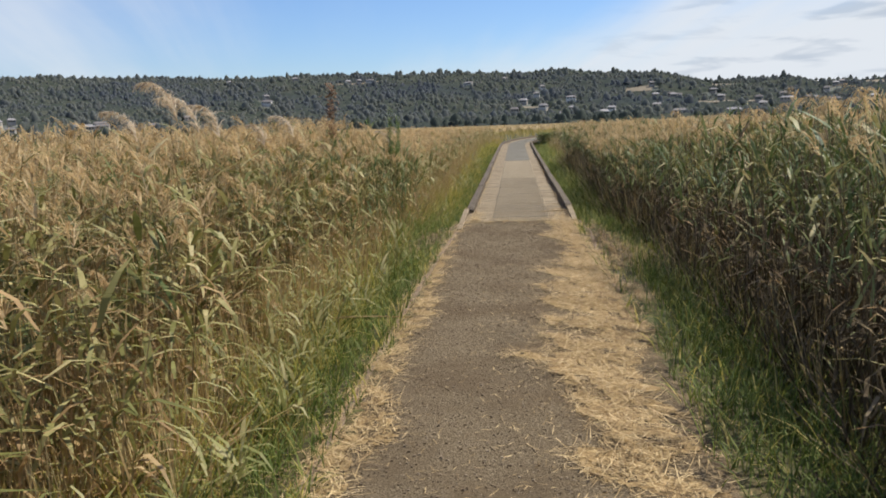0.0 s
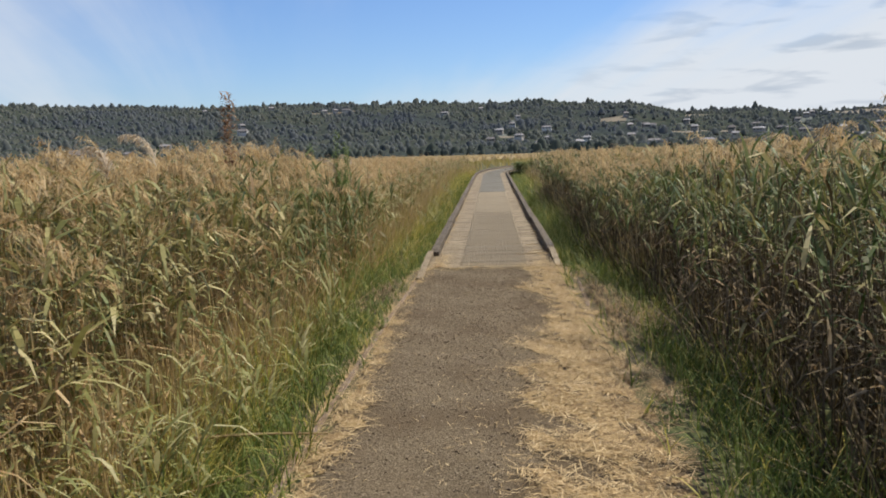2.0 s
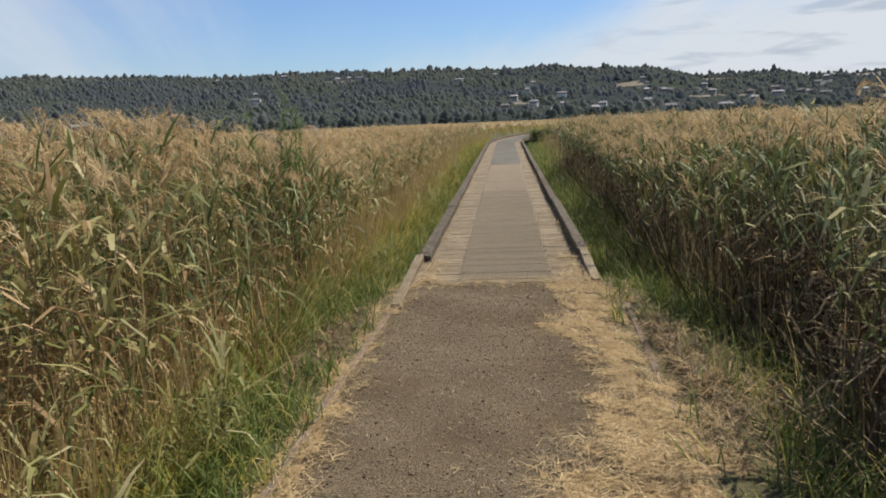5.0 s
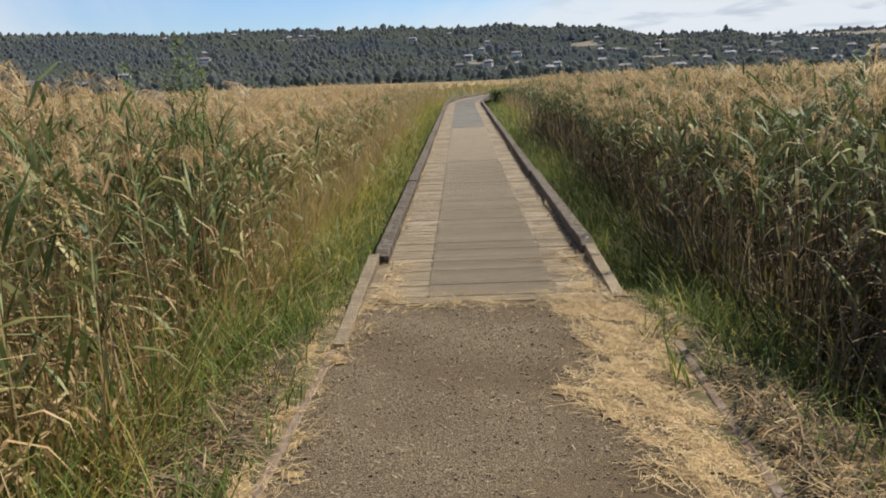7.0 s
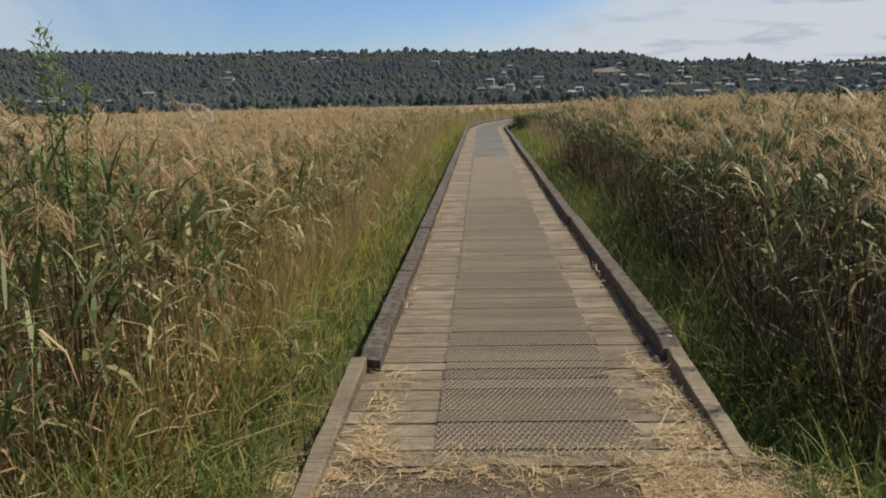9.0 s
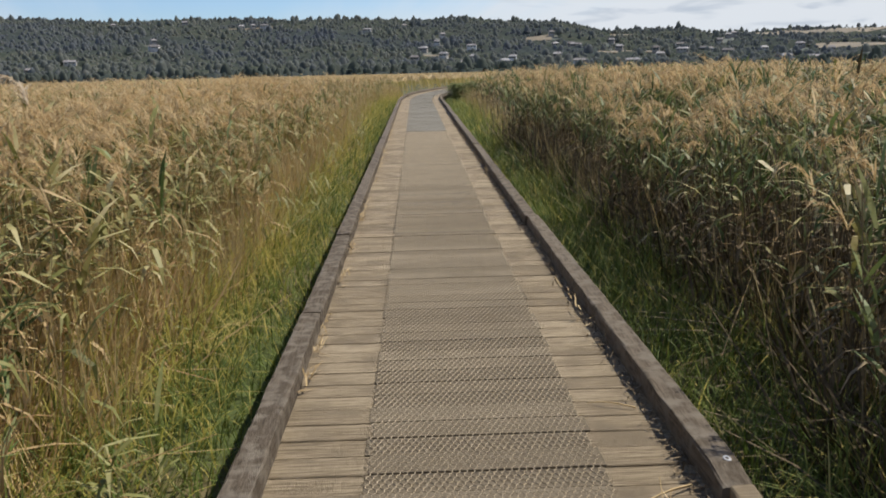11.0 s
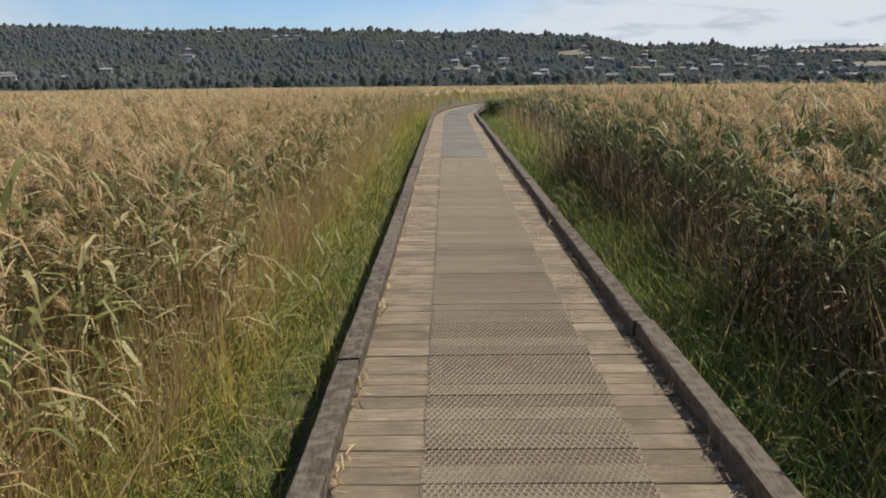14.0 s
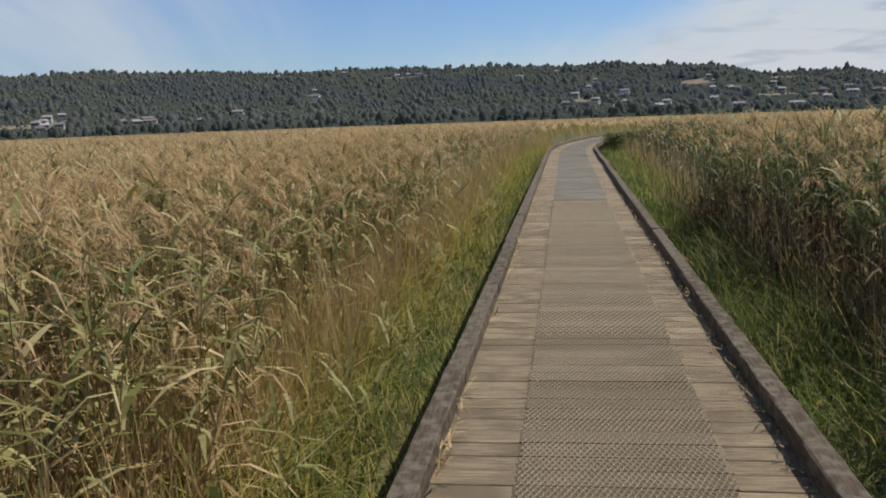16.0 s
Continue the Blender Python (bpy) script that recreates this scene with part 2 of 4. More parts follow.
HOUSE_ROOF = material("house_roof", [(0.10, 0.085, 0.08), (0.2, 0.18, 0.17), (0.42, 0.40, 0.39)], 0.7, 0.3, random_by="object", spread=0.3)
HOUSE_GLASS = material("house_window", [(0.03, 0.035, 0.04), (0.06, 0.07, 0.08)], 0.1, 1.0, spec=0.6)
WHITE_PAINT = material("white_paint", [(0.36, 0.35, 0.33), (0.5, 0.49, 0.47)], 0.7, 60)
# distance haze is painted into these crowns: paler, greyer and bluer than the leaves
HAZY_FOREST = material("hazy_hill_forest", [(0.18, 0.197, 0.178), (0.23, 0.245, 0.215), (0.30, 0.295, 0.245)], 1.0, 0.035, random_by="island", spread=0.06, spec=0.0, translucent=0.65, tint=(0.19, 0.208, 0.225), tint_scale=0.006)
# trees at the hill's foot: darker, with less haze in the colour
BASE_TREES = material("hill_foot_trees", [(0.10, 0.118, 0.10), (0.13, 0.148, 0.125), (0.17, 0.182, 0.155)], 1.0, 0.02, random_by="island", spread=0.08, spec=0.0, translucent=0.55)
HILL = material("hill_ground", [(0.11, 0.122, 0.108), (0.14, 0.15, 0.132), (0.19, 0.185, 0.15)], 1.0, 0.03, detail=8, spec=0.0)
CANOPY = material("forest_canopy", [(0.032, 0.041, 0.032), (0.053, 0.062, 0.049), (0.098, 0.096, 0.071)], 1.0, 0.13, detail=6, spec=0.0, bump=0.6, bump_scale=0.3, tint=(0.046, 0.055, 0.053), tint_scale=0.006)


# ---- building helpers ----
def part(name, bm, mat, parent=None, label=""):
    me = bpy.data.meshes.new(name)
    bm.to_mesh(me)
    bm.free()
    me.materials.append(mat)
    ob = new(name, me)
    ob.parent = parent
    return tagged(ob, label)


def mesh_of(name, verts, quads, mats, index=None, smooth=False):
    """One mesh out of arrays of corners and four-cornered faces."""
    me = bpy.data.meshes.new(name)
    verts, quads = np.asarray(verts, np.float32), np.asarray(quads, np.int32)
    me.vertices.add(len(verts)), me.loops.add(quads.size), me.polygons.add(len(quads))
    me.vertices.foreach_set("co", verts.ravel())
    me.loops.foreach_set("vertex_index", quads.ravel())
    me.polygons.foreach_set("loop_start", np.arange(0, quads.size, quads.shape[1], dtype=np.int32))
    for m in mats:
        me.materials.append(m)
    if index is not None:
        me.polygons.foreach_set("material_index", np.asarray(index, np.int32))
    me.polygons.foreach_set("use_smooth", np.full(len(quads), smooth))
    me.update(calc_edges=True)
    return new(name, me)


def smooth01(x):
    x = np.clip(x, 0, 1)
    return x * x * (3 - 2 * x)


RNG = np.random.default_rng(7)
WAVES = [(RNG.uniform(0, 6.28), RNG.uniform(0.6, 1.6), RNG.uniform(0, 6.28)) for _ in range(9)]


def ripple(x, y, size):
    """A smooth wandering value from -1 to 1, with swells about that many metres long."""
    v = 0
    for a, f, p in WAVES:
        v = v + np.sin((x * math.cos(a) + y * math.sin(a)) * 6.283 * f / size + p)
    return v / 4.5


# ---- the lie of the land ----
DECK_Y0, BEND_Y, BEND_R = 13.4, 47.0, 58.0


def centre(s):
    """The walk's middle line by its running length: straight, then a bend to the right."""
    s = np.asarray(s, float)
    k = np.clip((s - BEND_Y) / BEND_R, 0, 1.3)
    over = np.maximum(0, s - BEND_Y - 1.3 * BEND_R)
    x = 0.04 + BEND_R * (1 - np.cos(k)) + over * math.sin(1.3)
    y = np.minimum(s, BEND_Y) + BEND_R * np.sin(k) + over * math.cos(1.3)
    return x, y, k


def beside(x, y):
    """How far a place lies to the right of the walk's middle line."""
    x, y = np.asarray(x, float), np.asarray(y, float)
    ang = np.arctan2(y - BEND_Y, BEND_R + 0.04 - x)
    r = np.hypot(x - 0.04 - BEND_R, y - BEND_Y)
    return np.where(y < BEND_Y, x - 0.04, np.where((x < BEND_R) & (y < BEND_Y + BEND_R), BEND_R - r, np.where(x < BEND_R, -50.0, 50.0)))


def land(x, y):
    """Height of the ground."""
    x, y = np.asarray(x, float), np.asarray(y, float)
    d, b = np.hypot(x, y), np.abs(beside(x, y))
    z = -0.36 - 0.0105 * np.maximum(0, np.minimum(d, 600) - 45) + 0.04 * ripple(x, y, 2.3)
    bank = np.where(y < DECK_Y0, 1 - smooth01((b - 1.0) / 0.9), 0.0)
    return np.where(b < 1.06, np.where(y < DECK_Y0 - 0.1, -0.02, -0.34), z * (1 - bank) - 0.03 * bank)


def reed_top(x, y):
    """Height of the reeds' tips."""
    b, d = beside(x, y), np.hypot(x, y)
    left = 1.55 - 0.35 * smooth01((y - 12.5) / 5)
    right = 1.70 - 0.38 * smooth01((y - 5) / 12)
    z = np.where(b < 0, left, right) + 0.10 * ripple(x, y, 4.5)
    far = 1.53 - 0.0108 * d + 0.02 * ripple(x, y, 16)
    k = smooth01((d - 22) / 30)
    return z * (1 - k) + np.minimum(far, z) * k


def sheet(name, xs, ys, height, mat):
    X, Y = np.meshgrid(xs, ys)
    V = np.stack([X, Y, height(X, Y)], -1).reshape(-1, 3)
    n = len(xs)
    i = (np.arange(len(ys) - 1)[:, None] * n + np.arange(n - 1)).ravel()
    return mesh_of(name, V, np.stack([i, i + 1, i + n + 1, i + n], 1), [mat], smooth=True)


xs = np.concatenate([-np.geomspace(4500, 8, 28), np.arange(-7.5, 7.6, 0.16), np.geomspace(8, 4500, 28)])
ys = np.concatenate([-np.geomspace(4500, 6, 16), np.arange(-5.5, 30, 0.25), np.arange(30, 90, 1.0), np.geomspace(92, 4500, 30)])
tagged(sheet("ground", xs, ys, land, MARSH), "damp brown marsh soil under the reeds", "ground", kind="structure")


# ---- ribbons: leaves, stems and blades ----
def ribbons(P, head, rise, bend, length, width, segs, start=0.7, tip=0.12, twist=None):
    """Many tapering strips. P: roots; head: compass angles; rise: first slope in radians; bend: change of slope along the strip."""
    n = len(P)
    one = np.ones(n)
    head, rise, bend, length, width = (one * np.asarray(v) for v in (head, rise, bend, length, width))
    out = np.stack([np.cos(head), np.sin(head), 0 * head], 1)
    tw = head + math.pi / 2 if twist is None else twist
    side = np.stack([np.cos(tw), np.sin(tw), 0 * head], 1)
    V = np.zeros((n, segs + 1, 2, 3))
    at = np.array(P, float)
    for k in range(segs + 1):
        f = k / segs
        w = width * (start + (1 - start) * min(1, f / 0.35)) * (1 if f < 0.35 else tip + (1 - tip) * (1 - ((f - 0.35) / 0.65) ** 1.6))
        V[:, k, 0], V[:, k, 1] = at - side * w[:, None] / 2, at + side * w[:, None] / 2
        slope = rise + bend * (f + 0.5 / segs)
        at = at + (out * np.cos(slope)[:, None] + np.array([0, 0, 1.0]) * np.sin(slope)[:, None]) * (length / segs)[:, None]
    base = np.arange(n)[:, None] * (segs + 1) * 2 + np.arange(segs) * 2
    Q = np.stack([base, base + 1, base + 3, base + 2], -1).reshape(-1, 4)
    return V.reshape(-1, 3), Q


class Heap:
    """Gathers strips of several materials for one mesh."""

    def __init__(self):
        self.v, self.q, self.m, self.n = [], [], [], 0

    def add(self, VQ, mat):
        V, Q = VQ
        self.v.append(V), self.q.append(Q + self.n), self.m.append(np.full(len(Q), mat))
        self.n += len(V)

    def build(self, name, mats, smooth=False):
        return mesh_of(name, np.concatenate(self.v), np.concatenate(self.q), mats, np.concatenate(self.m), smooth)


def scatter(x0, x1, y0, y1, density):
    n = int((x1 - x0) * (y1 - y0) * density)
    return RNG.uniform(x0, x1, n), RNG.uniform(y0, y1, n)


def reed_edge(y, side):
    """Where the reeds begin beside the walk."""
    k = smooth01((y - 12) / 5)
    return np.where(side < 0, 1.72 + 0.12 * k, 1.72 - 0.14 * smooth01((y - 6) / 4) + 0.22 * k + 0.3 * np.exp(-((y - 11.3) / 1.8) ** 2) + 0.45 * smooth01((y - 40) / 12)) + 0.18 * ripple(side * 5 + 0 * y, y, 3.0)


def reeds(heap, x, y, leaves, detail, low=0.0):
    """Reed plants at the given places; materials 0 leaf, 1 dry leaf, 2 stem, 3 plume."""
    n = len(x)
    z0 = land(x, y)
    edge = np.abs(beside(x, y)) - reed_edge(y, np.sign(beside(x, y)))
    top = reed_top(x, y) - np.abs(RNG.normal(0, 0.15, n)) - np.where(x < 0, 0.6, 0.35) * (1 - smooth01((edge + 0.1) / 0.9)) * RNG.random(n)
    H = np.maximum(0.5, top - 0.04 - z0)
    root = np.stack([x, y, z0 + low * H], 1)
    lean = RNG.normal(2.6, 1.3, n)
    tilt = np.abs(RNG.normal(0.0, 0.10, n))
    lush = RNG.random(n) < np.where(x < 0, 0.85 * np.exp(-((y - 13.0 + 0.8 * ripple(x, y, 3)) / 2.6) ** 2) + 0.08, 0.65)
    rise = math.pi / 2 - tilt
    L = H * (1 - low)
    # stems right of the walk are coloured dark to stand in for shade
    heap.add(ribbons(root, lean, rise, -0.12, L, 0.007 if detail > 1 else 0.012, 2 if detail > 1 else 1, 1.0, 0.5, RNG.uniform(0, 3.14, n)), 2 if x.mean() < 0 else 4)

    def on_stem(f):
        return root + np.stack([np.cos(lean) * np.sin(tilt + 0.04) * f * L, np.sin(lean) * np.sin(tilt + 0.04) * f * L, f * L], 1)

    for k in range(leaves):
        f = RNG.uniform(0.18, 0.95, n)
        P = on_stem(f)
        dead = RNG.random(n) < np.where(f < np.where(x < 0, 0.45, 0.55), np.where(x < 0, np.where(lush, 0.35, 0.72), 0.85), np.where(lush, 0.1, 0.2))
        head = RNG.normal(0.3, 1.5, n) + math.pi * (RNG.random(n) < 0.4)
        ln, w = RNG.uniform(0.2, 0.46, n), RNG.uniform(0.014, 0.038, n) * (1.0 if detail > 1 else 1.5)
        for kind, s in ((0, ~dead & ~lush), (5, ~dead & lush), (1, dead)):
            m = s.sum()
            if m:
                up = kind == 5  # the green ones stand more upright
                # most dead leaves on the right get the dark colour of the bed's shaded side
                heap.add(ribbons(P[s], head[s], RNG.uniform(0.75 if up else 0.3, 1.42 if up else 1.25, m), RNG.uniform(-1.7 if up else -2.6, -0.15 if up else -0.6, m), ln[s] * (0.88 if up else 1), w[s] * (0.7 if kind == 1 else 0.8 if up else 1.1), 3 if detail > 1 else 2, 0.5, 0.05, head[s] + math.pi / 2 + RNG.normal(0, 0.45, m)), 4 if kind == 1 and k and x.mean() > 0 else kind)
    has = RNG.random(n) < np.where(x < 0, 0.72 + 0.2 * smooth01((y - 13) / 4), 0.25 + 0.25 * smooth01((y - 9) / 8))
    m = has.sum()
    drift, size = RNG.normal(3.0, 0.9, n)[has], RNG.uniform(0.7, 1.3, m)
    steps, slopes, at = [], [], on_stem(np.ones(n))[has] - np.array([0, 0, 0.05])
    slope = RNG.uniform(1.2, 1.55, m)
    sag = RNG.uniform(0.16, 0.42, m)
    for k in range(7):
        steps.append(at), slopes.append(slope)
        at = at + np.stack([np.cos(drift) * np.cos(slope), np.sin(drift) * np.cos(slope), np.sin(slope)], 1) * (0.034 * size)[:, None]
        slope = slope - sag
    for k in range(40 if detail > 1 else 11):
        g = k % 7
        head = drift + RNG.normal(0, 0.75 - 0.06 * g, m)
        thick = RNG.uniform(0.005, 0.011, m) if detail > 1 else RNG.uniform(0.013, 0.026, m)
        heap.add(ribbons(steps[g], head, slopes[g] - RNG.uniform(-0.1, 0.75, m), RNG.uniform(-0.9, -0.1, m) if detail > 1 else 0.0, RNG.uniform(0.05, 0.12, m) * size * (1.2 - 0.08 * g), thick, 2 if detail > 1 and k % 3 == 0 else 1, 0.7, 0.4, head + RNG.uniform(0.5, 2.6, m)), 3)
    if detail > 1:  # upright young leaves at the top
        young = RNG.random(n) < np.where(x < 0, 0.10, 0.5) * (1 - 0.6 * smooth01((y - 8) / 8))
        m = young.sum()
        for k in range(2):
            P = (root + (on_stem(np.ones(n)) - root) * RNG.uniform(0.72, 0.95, n)[:, None])[young]
            heap.add(ribbons(P, RNG.normal(2.6, 1.5, m), RNG.uniform(1.0, 1.45, m), RNG.uniform(-0.9, -0.1, m), RNG.uniform(0.12, 0.24, m), RNG.uniform(0.010, 0.020, m), 3, 0.5, 0.05, RNG.uniform(-0.9, 0.9, m)), 0)


REED_MATS = [LEAF, DRY_LEAF, STEM, PLUME, THATCH_AND_SHADE, GREEN_LEAF]


def reed_bed(side):
    heap = Heap()
    for d0, d1, y0, y1, dens, leaves, detail, low in ((0.8, 3.4, -1, 30, 54 if side < 0 else 62, 8, 2, 0.0), (3.4, 8, -1, 32, 27, 5, 1, 0.3), (8, 20, 0, 48, 9, 3, 1, 0.5), (1.2, 9, 30, 62, 14, 3, 1, 0.2)):
        x, y = scatter(side * d1 if side < 0 else d0, side * d0 if side < 0 else d1, y0, y1, dens)
        b = np.abs(beside(x, y))
        s = (b > reed_edge(y, side)) & (np.sign(beside(x, y)) == side) & (np.abs(x) < 3 + (y + 2) * 0.75)
        reeds(heap, x[s], y[s], leaves, detail, low)
    x, y = scatter(side * 3.6 if side < 0 else 1.2, side * 1.2 if side < 0 else 3.6, -1, 32, 190 if side < 0 else 330)
    s = np.abs(beside(x, y)) > reed_edge(y, side) - 0.1
    x, y = x[s], y[s]
    n = len(x)
    # undergrowth: shade is put into the right bed's colour, the left stays bright
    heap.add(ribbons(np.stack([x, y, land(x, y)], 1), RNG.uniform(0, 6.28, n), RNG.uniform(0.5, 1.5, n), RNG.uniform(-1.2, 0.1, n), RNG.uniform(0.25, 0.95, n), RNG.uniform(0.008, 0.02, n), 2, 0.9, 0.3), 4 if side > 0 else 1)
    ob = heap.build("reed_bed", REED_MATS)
    return tagged(ob, "dense bed of tall green reeds with tan feathery plumes", "reeds", kind="stuff")


reed_bed(-1), reed_bed(1)


def far_reeds():
    heap = Heap()
    for d0, d1, n in ((20, 60, 24000), (60, 160, 18000), (160, 600, 9000)):
        r, az = np.sqrt(RNG.uniform(d0 ** 2, d1 ** 2, n)), RNG.uniform(-0.72, 0.72, n)
        x, y = r * np.sin(az), r * np.cos(az)
        b = np.abs(beside(x, y))
        s = (b > np.where(x < 0, 2.2, 3.0)) & ((np.abs(x) > 18) | (y > 46)) & ((b > 8.5) | (y > 60))
        x, y, r = x[s], y[s], r[s]
        m, z0, w = len(x), land(x, y), 0.022 + 0.0009 * r
        H = np.maximum(0.4, reed_top(x, y) - z0 - np.abs(RNG.normal(0, 0.10, m)))
        P = np.stack([x, y, z0 + 0.25 * H], 1)
        flat = RNG.normal(0, 0.5, m)
        heap.add(ribbons(P, RNG.normal(3, 1, m), 1.5, -0.3, 0.6 * H, w * np.where(r < 110, 0.7, 1.5), 2, 0.6, 0.4, flat), 0)
        for k in range(2):
            Q = P + np.stack([RNG.normal(0, 0.1, m), RNG.normal(0, 0.1, m), 0.5 * H], 1)
            heap.add(ribbons(Q, RNG.uniform(0, 6.28, m), RNG.uniform(0.8, 1.4, m), -0.9, H * 0.33, w * 1.5, 2, 0.3, 0.15, flat), 1)
    return tagged(heap.build("distant_reeds", [FAR_REED, PLUME]), "golden reed marsh stretching to the wooded hills", "reeds", kind="stuff")


far_reeds()


# ---- verges ----
def straw_edge(y):
    """How far to the right the straw lies."""
    return 0.86 + 0.24 * smooth01((y - 5.6) / 1.8) + 0.07 * ripple(y * 0 + 4, y, 1.7)


def verge(side):
    heap = Heap()
    x, y = scatter(-3.2 if side < 0 else 0.85, -0.88 if side < 0 else 2.6, -0.5, 62, 680)
    bs = np.abs(beside(x, y))
    clump = ripple(x, y, 0.7) + 0.5 * ripple(x, y, 0.33)
    keep = (bs < reed_edge(y, side) + 0.5) & (bs > np.where(y > 12.9, 0.93, np.where(side > 0, 0.8, np.where(clump > 0.62, 0.86, 0.97)))) & (RNG.random(len(x)) < np.where(y > 25, 0.45, 1.0))
    if side > 0:
        keep &= (clump > np.where(y < 13, 0.75 - 2.2 * smooth01((bs - straw_edge(y) + 0.12) / 0.4), -9)) & ((y > 13) | (bs < 1.95))
    else:
        keep &= (bs > 1.02) | (clump > 0.1)
    middle, reach = (10.9, 1.35) if side > 0 else (11.6, 0.9)
    dead = (np.abs(y - middle + 0.4 * ripple(x, y, 0.8)) < reach) & (bs > 1.02) & (bs < 2.0 if side > 0 else bs < 1.55)
    keep &= ~dead | (RNG.random(len(x)) < 0.4)
    m = 5200 if side > 0 else 2600
    P = np.stack([side * RNG.uniform(1.06, 1.8 if side > 0 else 1.55, m), RNG.normal(middle, reach / 2, m), np.zeros(m)], 1)
    P[:, 2] = land(P[:, 0], P[:, 1]) + RNG.uniform(0.0, 0.09, m)
    for kind, part_of in ((3, slice(0, int(0.6 * m))), (4, slice(int(0.6 * m), m))):
        Q = P[part_of]
        c = len(Q)
        heap.add(ribbons(Q, RNG.uniform(0, 6.28, c), RNG.normal(0.12, 0.28, c), RNG.uniform(-1.2, 0.2, c), RNG.uniform(0.04, 0.22, c), RNG.uniform(0.003, 0.010, c), 2, 0.8, 0.3), kind)
    x, y, bs, clump = x[keep], y[keep], bs[keep], clump[keep]
    n = len(x)
    out = (bs - 0.95) / 1.0
    deck = y > DECK_Y0
    if side < 0:
        tall = np.where(deck, 0.17 + 0.55 * smooth01(out / 1.1), 0.14 + 0.5 * smooth01(out / 0.9))
        pale = RNG.random(n) < np.where(deck, 0.18 + 0.6 * smooth01((out - 0.2) / 0.6) + 0.3 * clump, 0.06 + 0.65 * smooth01((out - 0.25) / 0.5) + 0.3 * clump)
    else:
        tall = np.where(deck, 0.26 + 0.2 * smooth01(out), 0.19 + 0.26 * smooth01(out))
        pale = RNG.random(n) < 0.12 + 0.3 * smooth01(out - 0.2) + 0.1 * clump
    tall = tall * RNG.uniform(0.55, 1.25, n) * (1 + 0.25 * clump)
    P = np.stack([x, y, land(x, y) - 0.01], 1)
    green_stand = np.exp(-((y - 12.6) / 2.6) ** 2) if side < 0 else 0 * y
    pale &= RNG.random(n) > 0.75 * green_stand
    kinds = pale.astype(int)
    stalk = (RNG.random(n) < np.where(side < 0, np.where(deck, 0.65, 0.4), 0.2) * smooth01((out - 0.6) / 0.5) * (1 - 0.8 * green_stand)) & (bs > 1.3)
    kinds[stalk] = 2
    tall = np.where(stalk, RNG.uniform(0.4, 0.95, n), tall)
    for kind in (0, 1, 2):
        s = kinds == kind
        m = s.sum()
        heap.add(ribbons(P[s], RNG.uniform(0, 6.28, m), RNG.uniform(0.95, 1.5, m) if kind < 2 else RNG.normal(1.45, 0.12, m), RNG.uniform(-1.6, -0.2, m) * (1 if kind < 2 else 0.35), tall[s] * 1.15, RNG.uniform(0.004, 0.010, m) * np.where(y[s] > 25, 1.7, 1.0), 3, 0.8, 0.1), kind)
    if side < 0:  # clusters of bare golden stems at the foot of the reeds
        x, y = -RNG.uniform(1.5, 2.15, 9000), RNG.uniform(0, 34, 9000)
        k = (ripple(x, y, 0.8) > np.where(y < 13, 0.25, 0.05)) & (np.abs(y - 12.6) > 1.8)
        x, y = x[k], y[k]
        m = len(x)
        heap.add(ribbons(np.stack([x, y, land(x, y)], 1), RNG.uniform(0, 6.28, m), RNG.normal(1.47, 0.09, m), RNG.uniform(-0.35, 0, m), RNG.uniform(0.4, 0.95, m), RNG.uniform(0.004, 0.008, m), 2, 1.0, 0.4), 2)
    if side < 0:  # low young reeds with broad leaves along the edge of the bed
        x, y = -RNG.uniform(1.22, 2.1, 1500), RNG.uniform(0, 34, 1500)
        k = (ripple(x, y, 1.3) > np.where(y < 13, -0.15, 0.5)) & (np.abs(y - 12.3) > 2.4)
        x, y = x[k], y[k]
        m, z0 = len(x), land(x, y)
        H = RNG.uniform(0.35, 0.85, m) * (0.6 + 0.5 * smooth01((-x - 1.2) / 0.6))
        heap.add(ribbons(np.stack([x, y, z0], 1), RNG.uniform(0, 6.28, m), 1.5, -0.1, H, 0.006, 2, 1.0, 0.5), 2)
        for k in range(6):
            f = RNG.uniform(0.2, 1.0, m)
            heap.add(ribbons(np.stack([x, y, z0 + f * H], 1), RNG.uniform(0, 6.28, m), RNG.uniform(0.7, 1.4, m), RNG.uniform(-2.4, -0.4, m), RNG.uniform(0.16, 0.38, m), RNG.uniform(0.010, 0.026, m), 3, 0.5, 0.05), 5)
    return tagged(heap.build("grass_verge", [GRASS, PALE_GRASS, STALK, THATCH_AND_SHADE, DRY_LEAF, YOUNG_LEAF]), "long green and yellowing grass beside the walk", "grass", kind="stuff")


verge(-1), verge(1)


# ---- gravel path ----
def path_top(x, y):
    return 0.012 * ripple(x, y, 0.9) + 0.004 * ripple(x, y, 0.23) - 0.03 * smooth01((np.abs(x - 0.02) - 0.8) / 0.2)


tagged(sheet("path", np.arange(-1.0, 1.09, 0.06), np.arange(-5.0, DECK_Y0 + 0.01, 0.08), path_top, GRAVEL), "brown-grey compacted gravel path strewn with straw", "path", kind="structure")


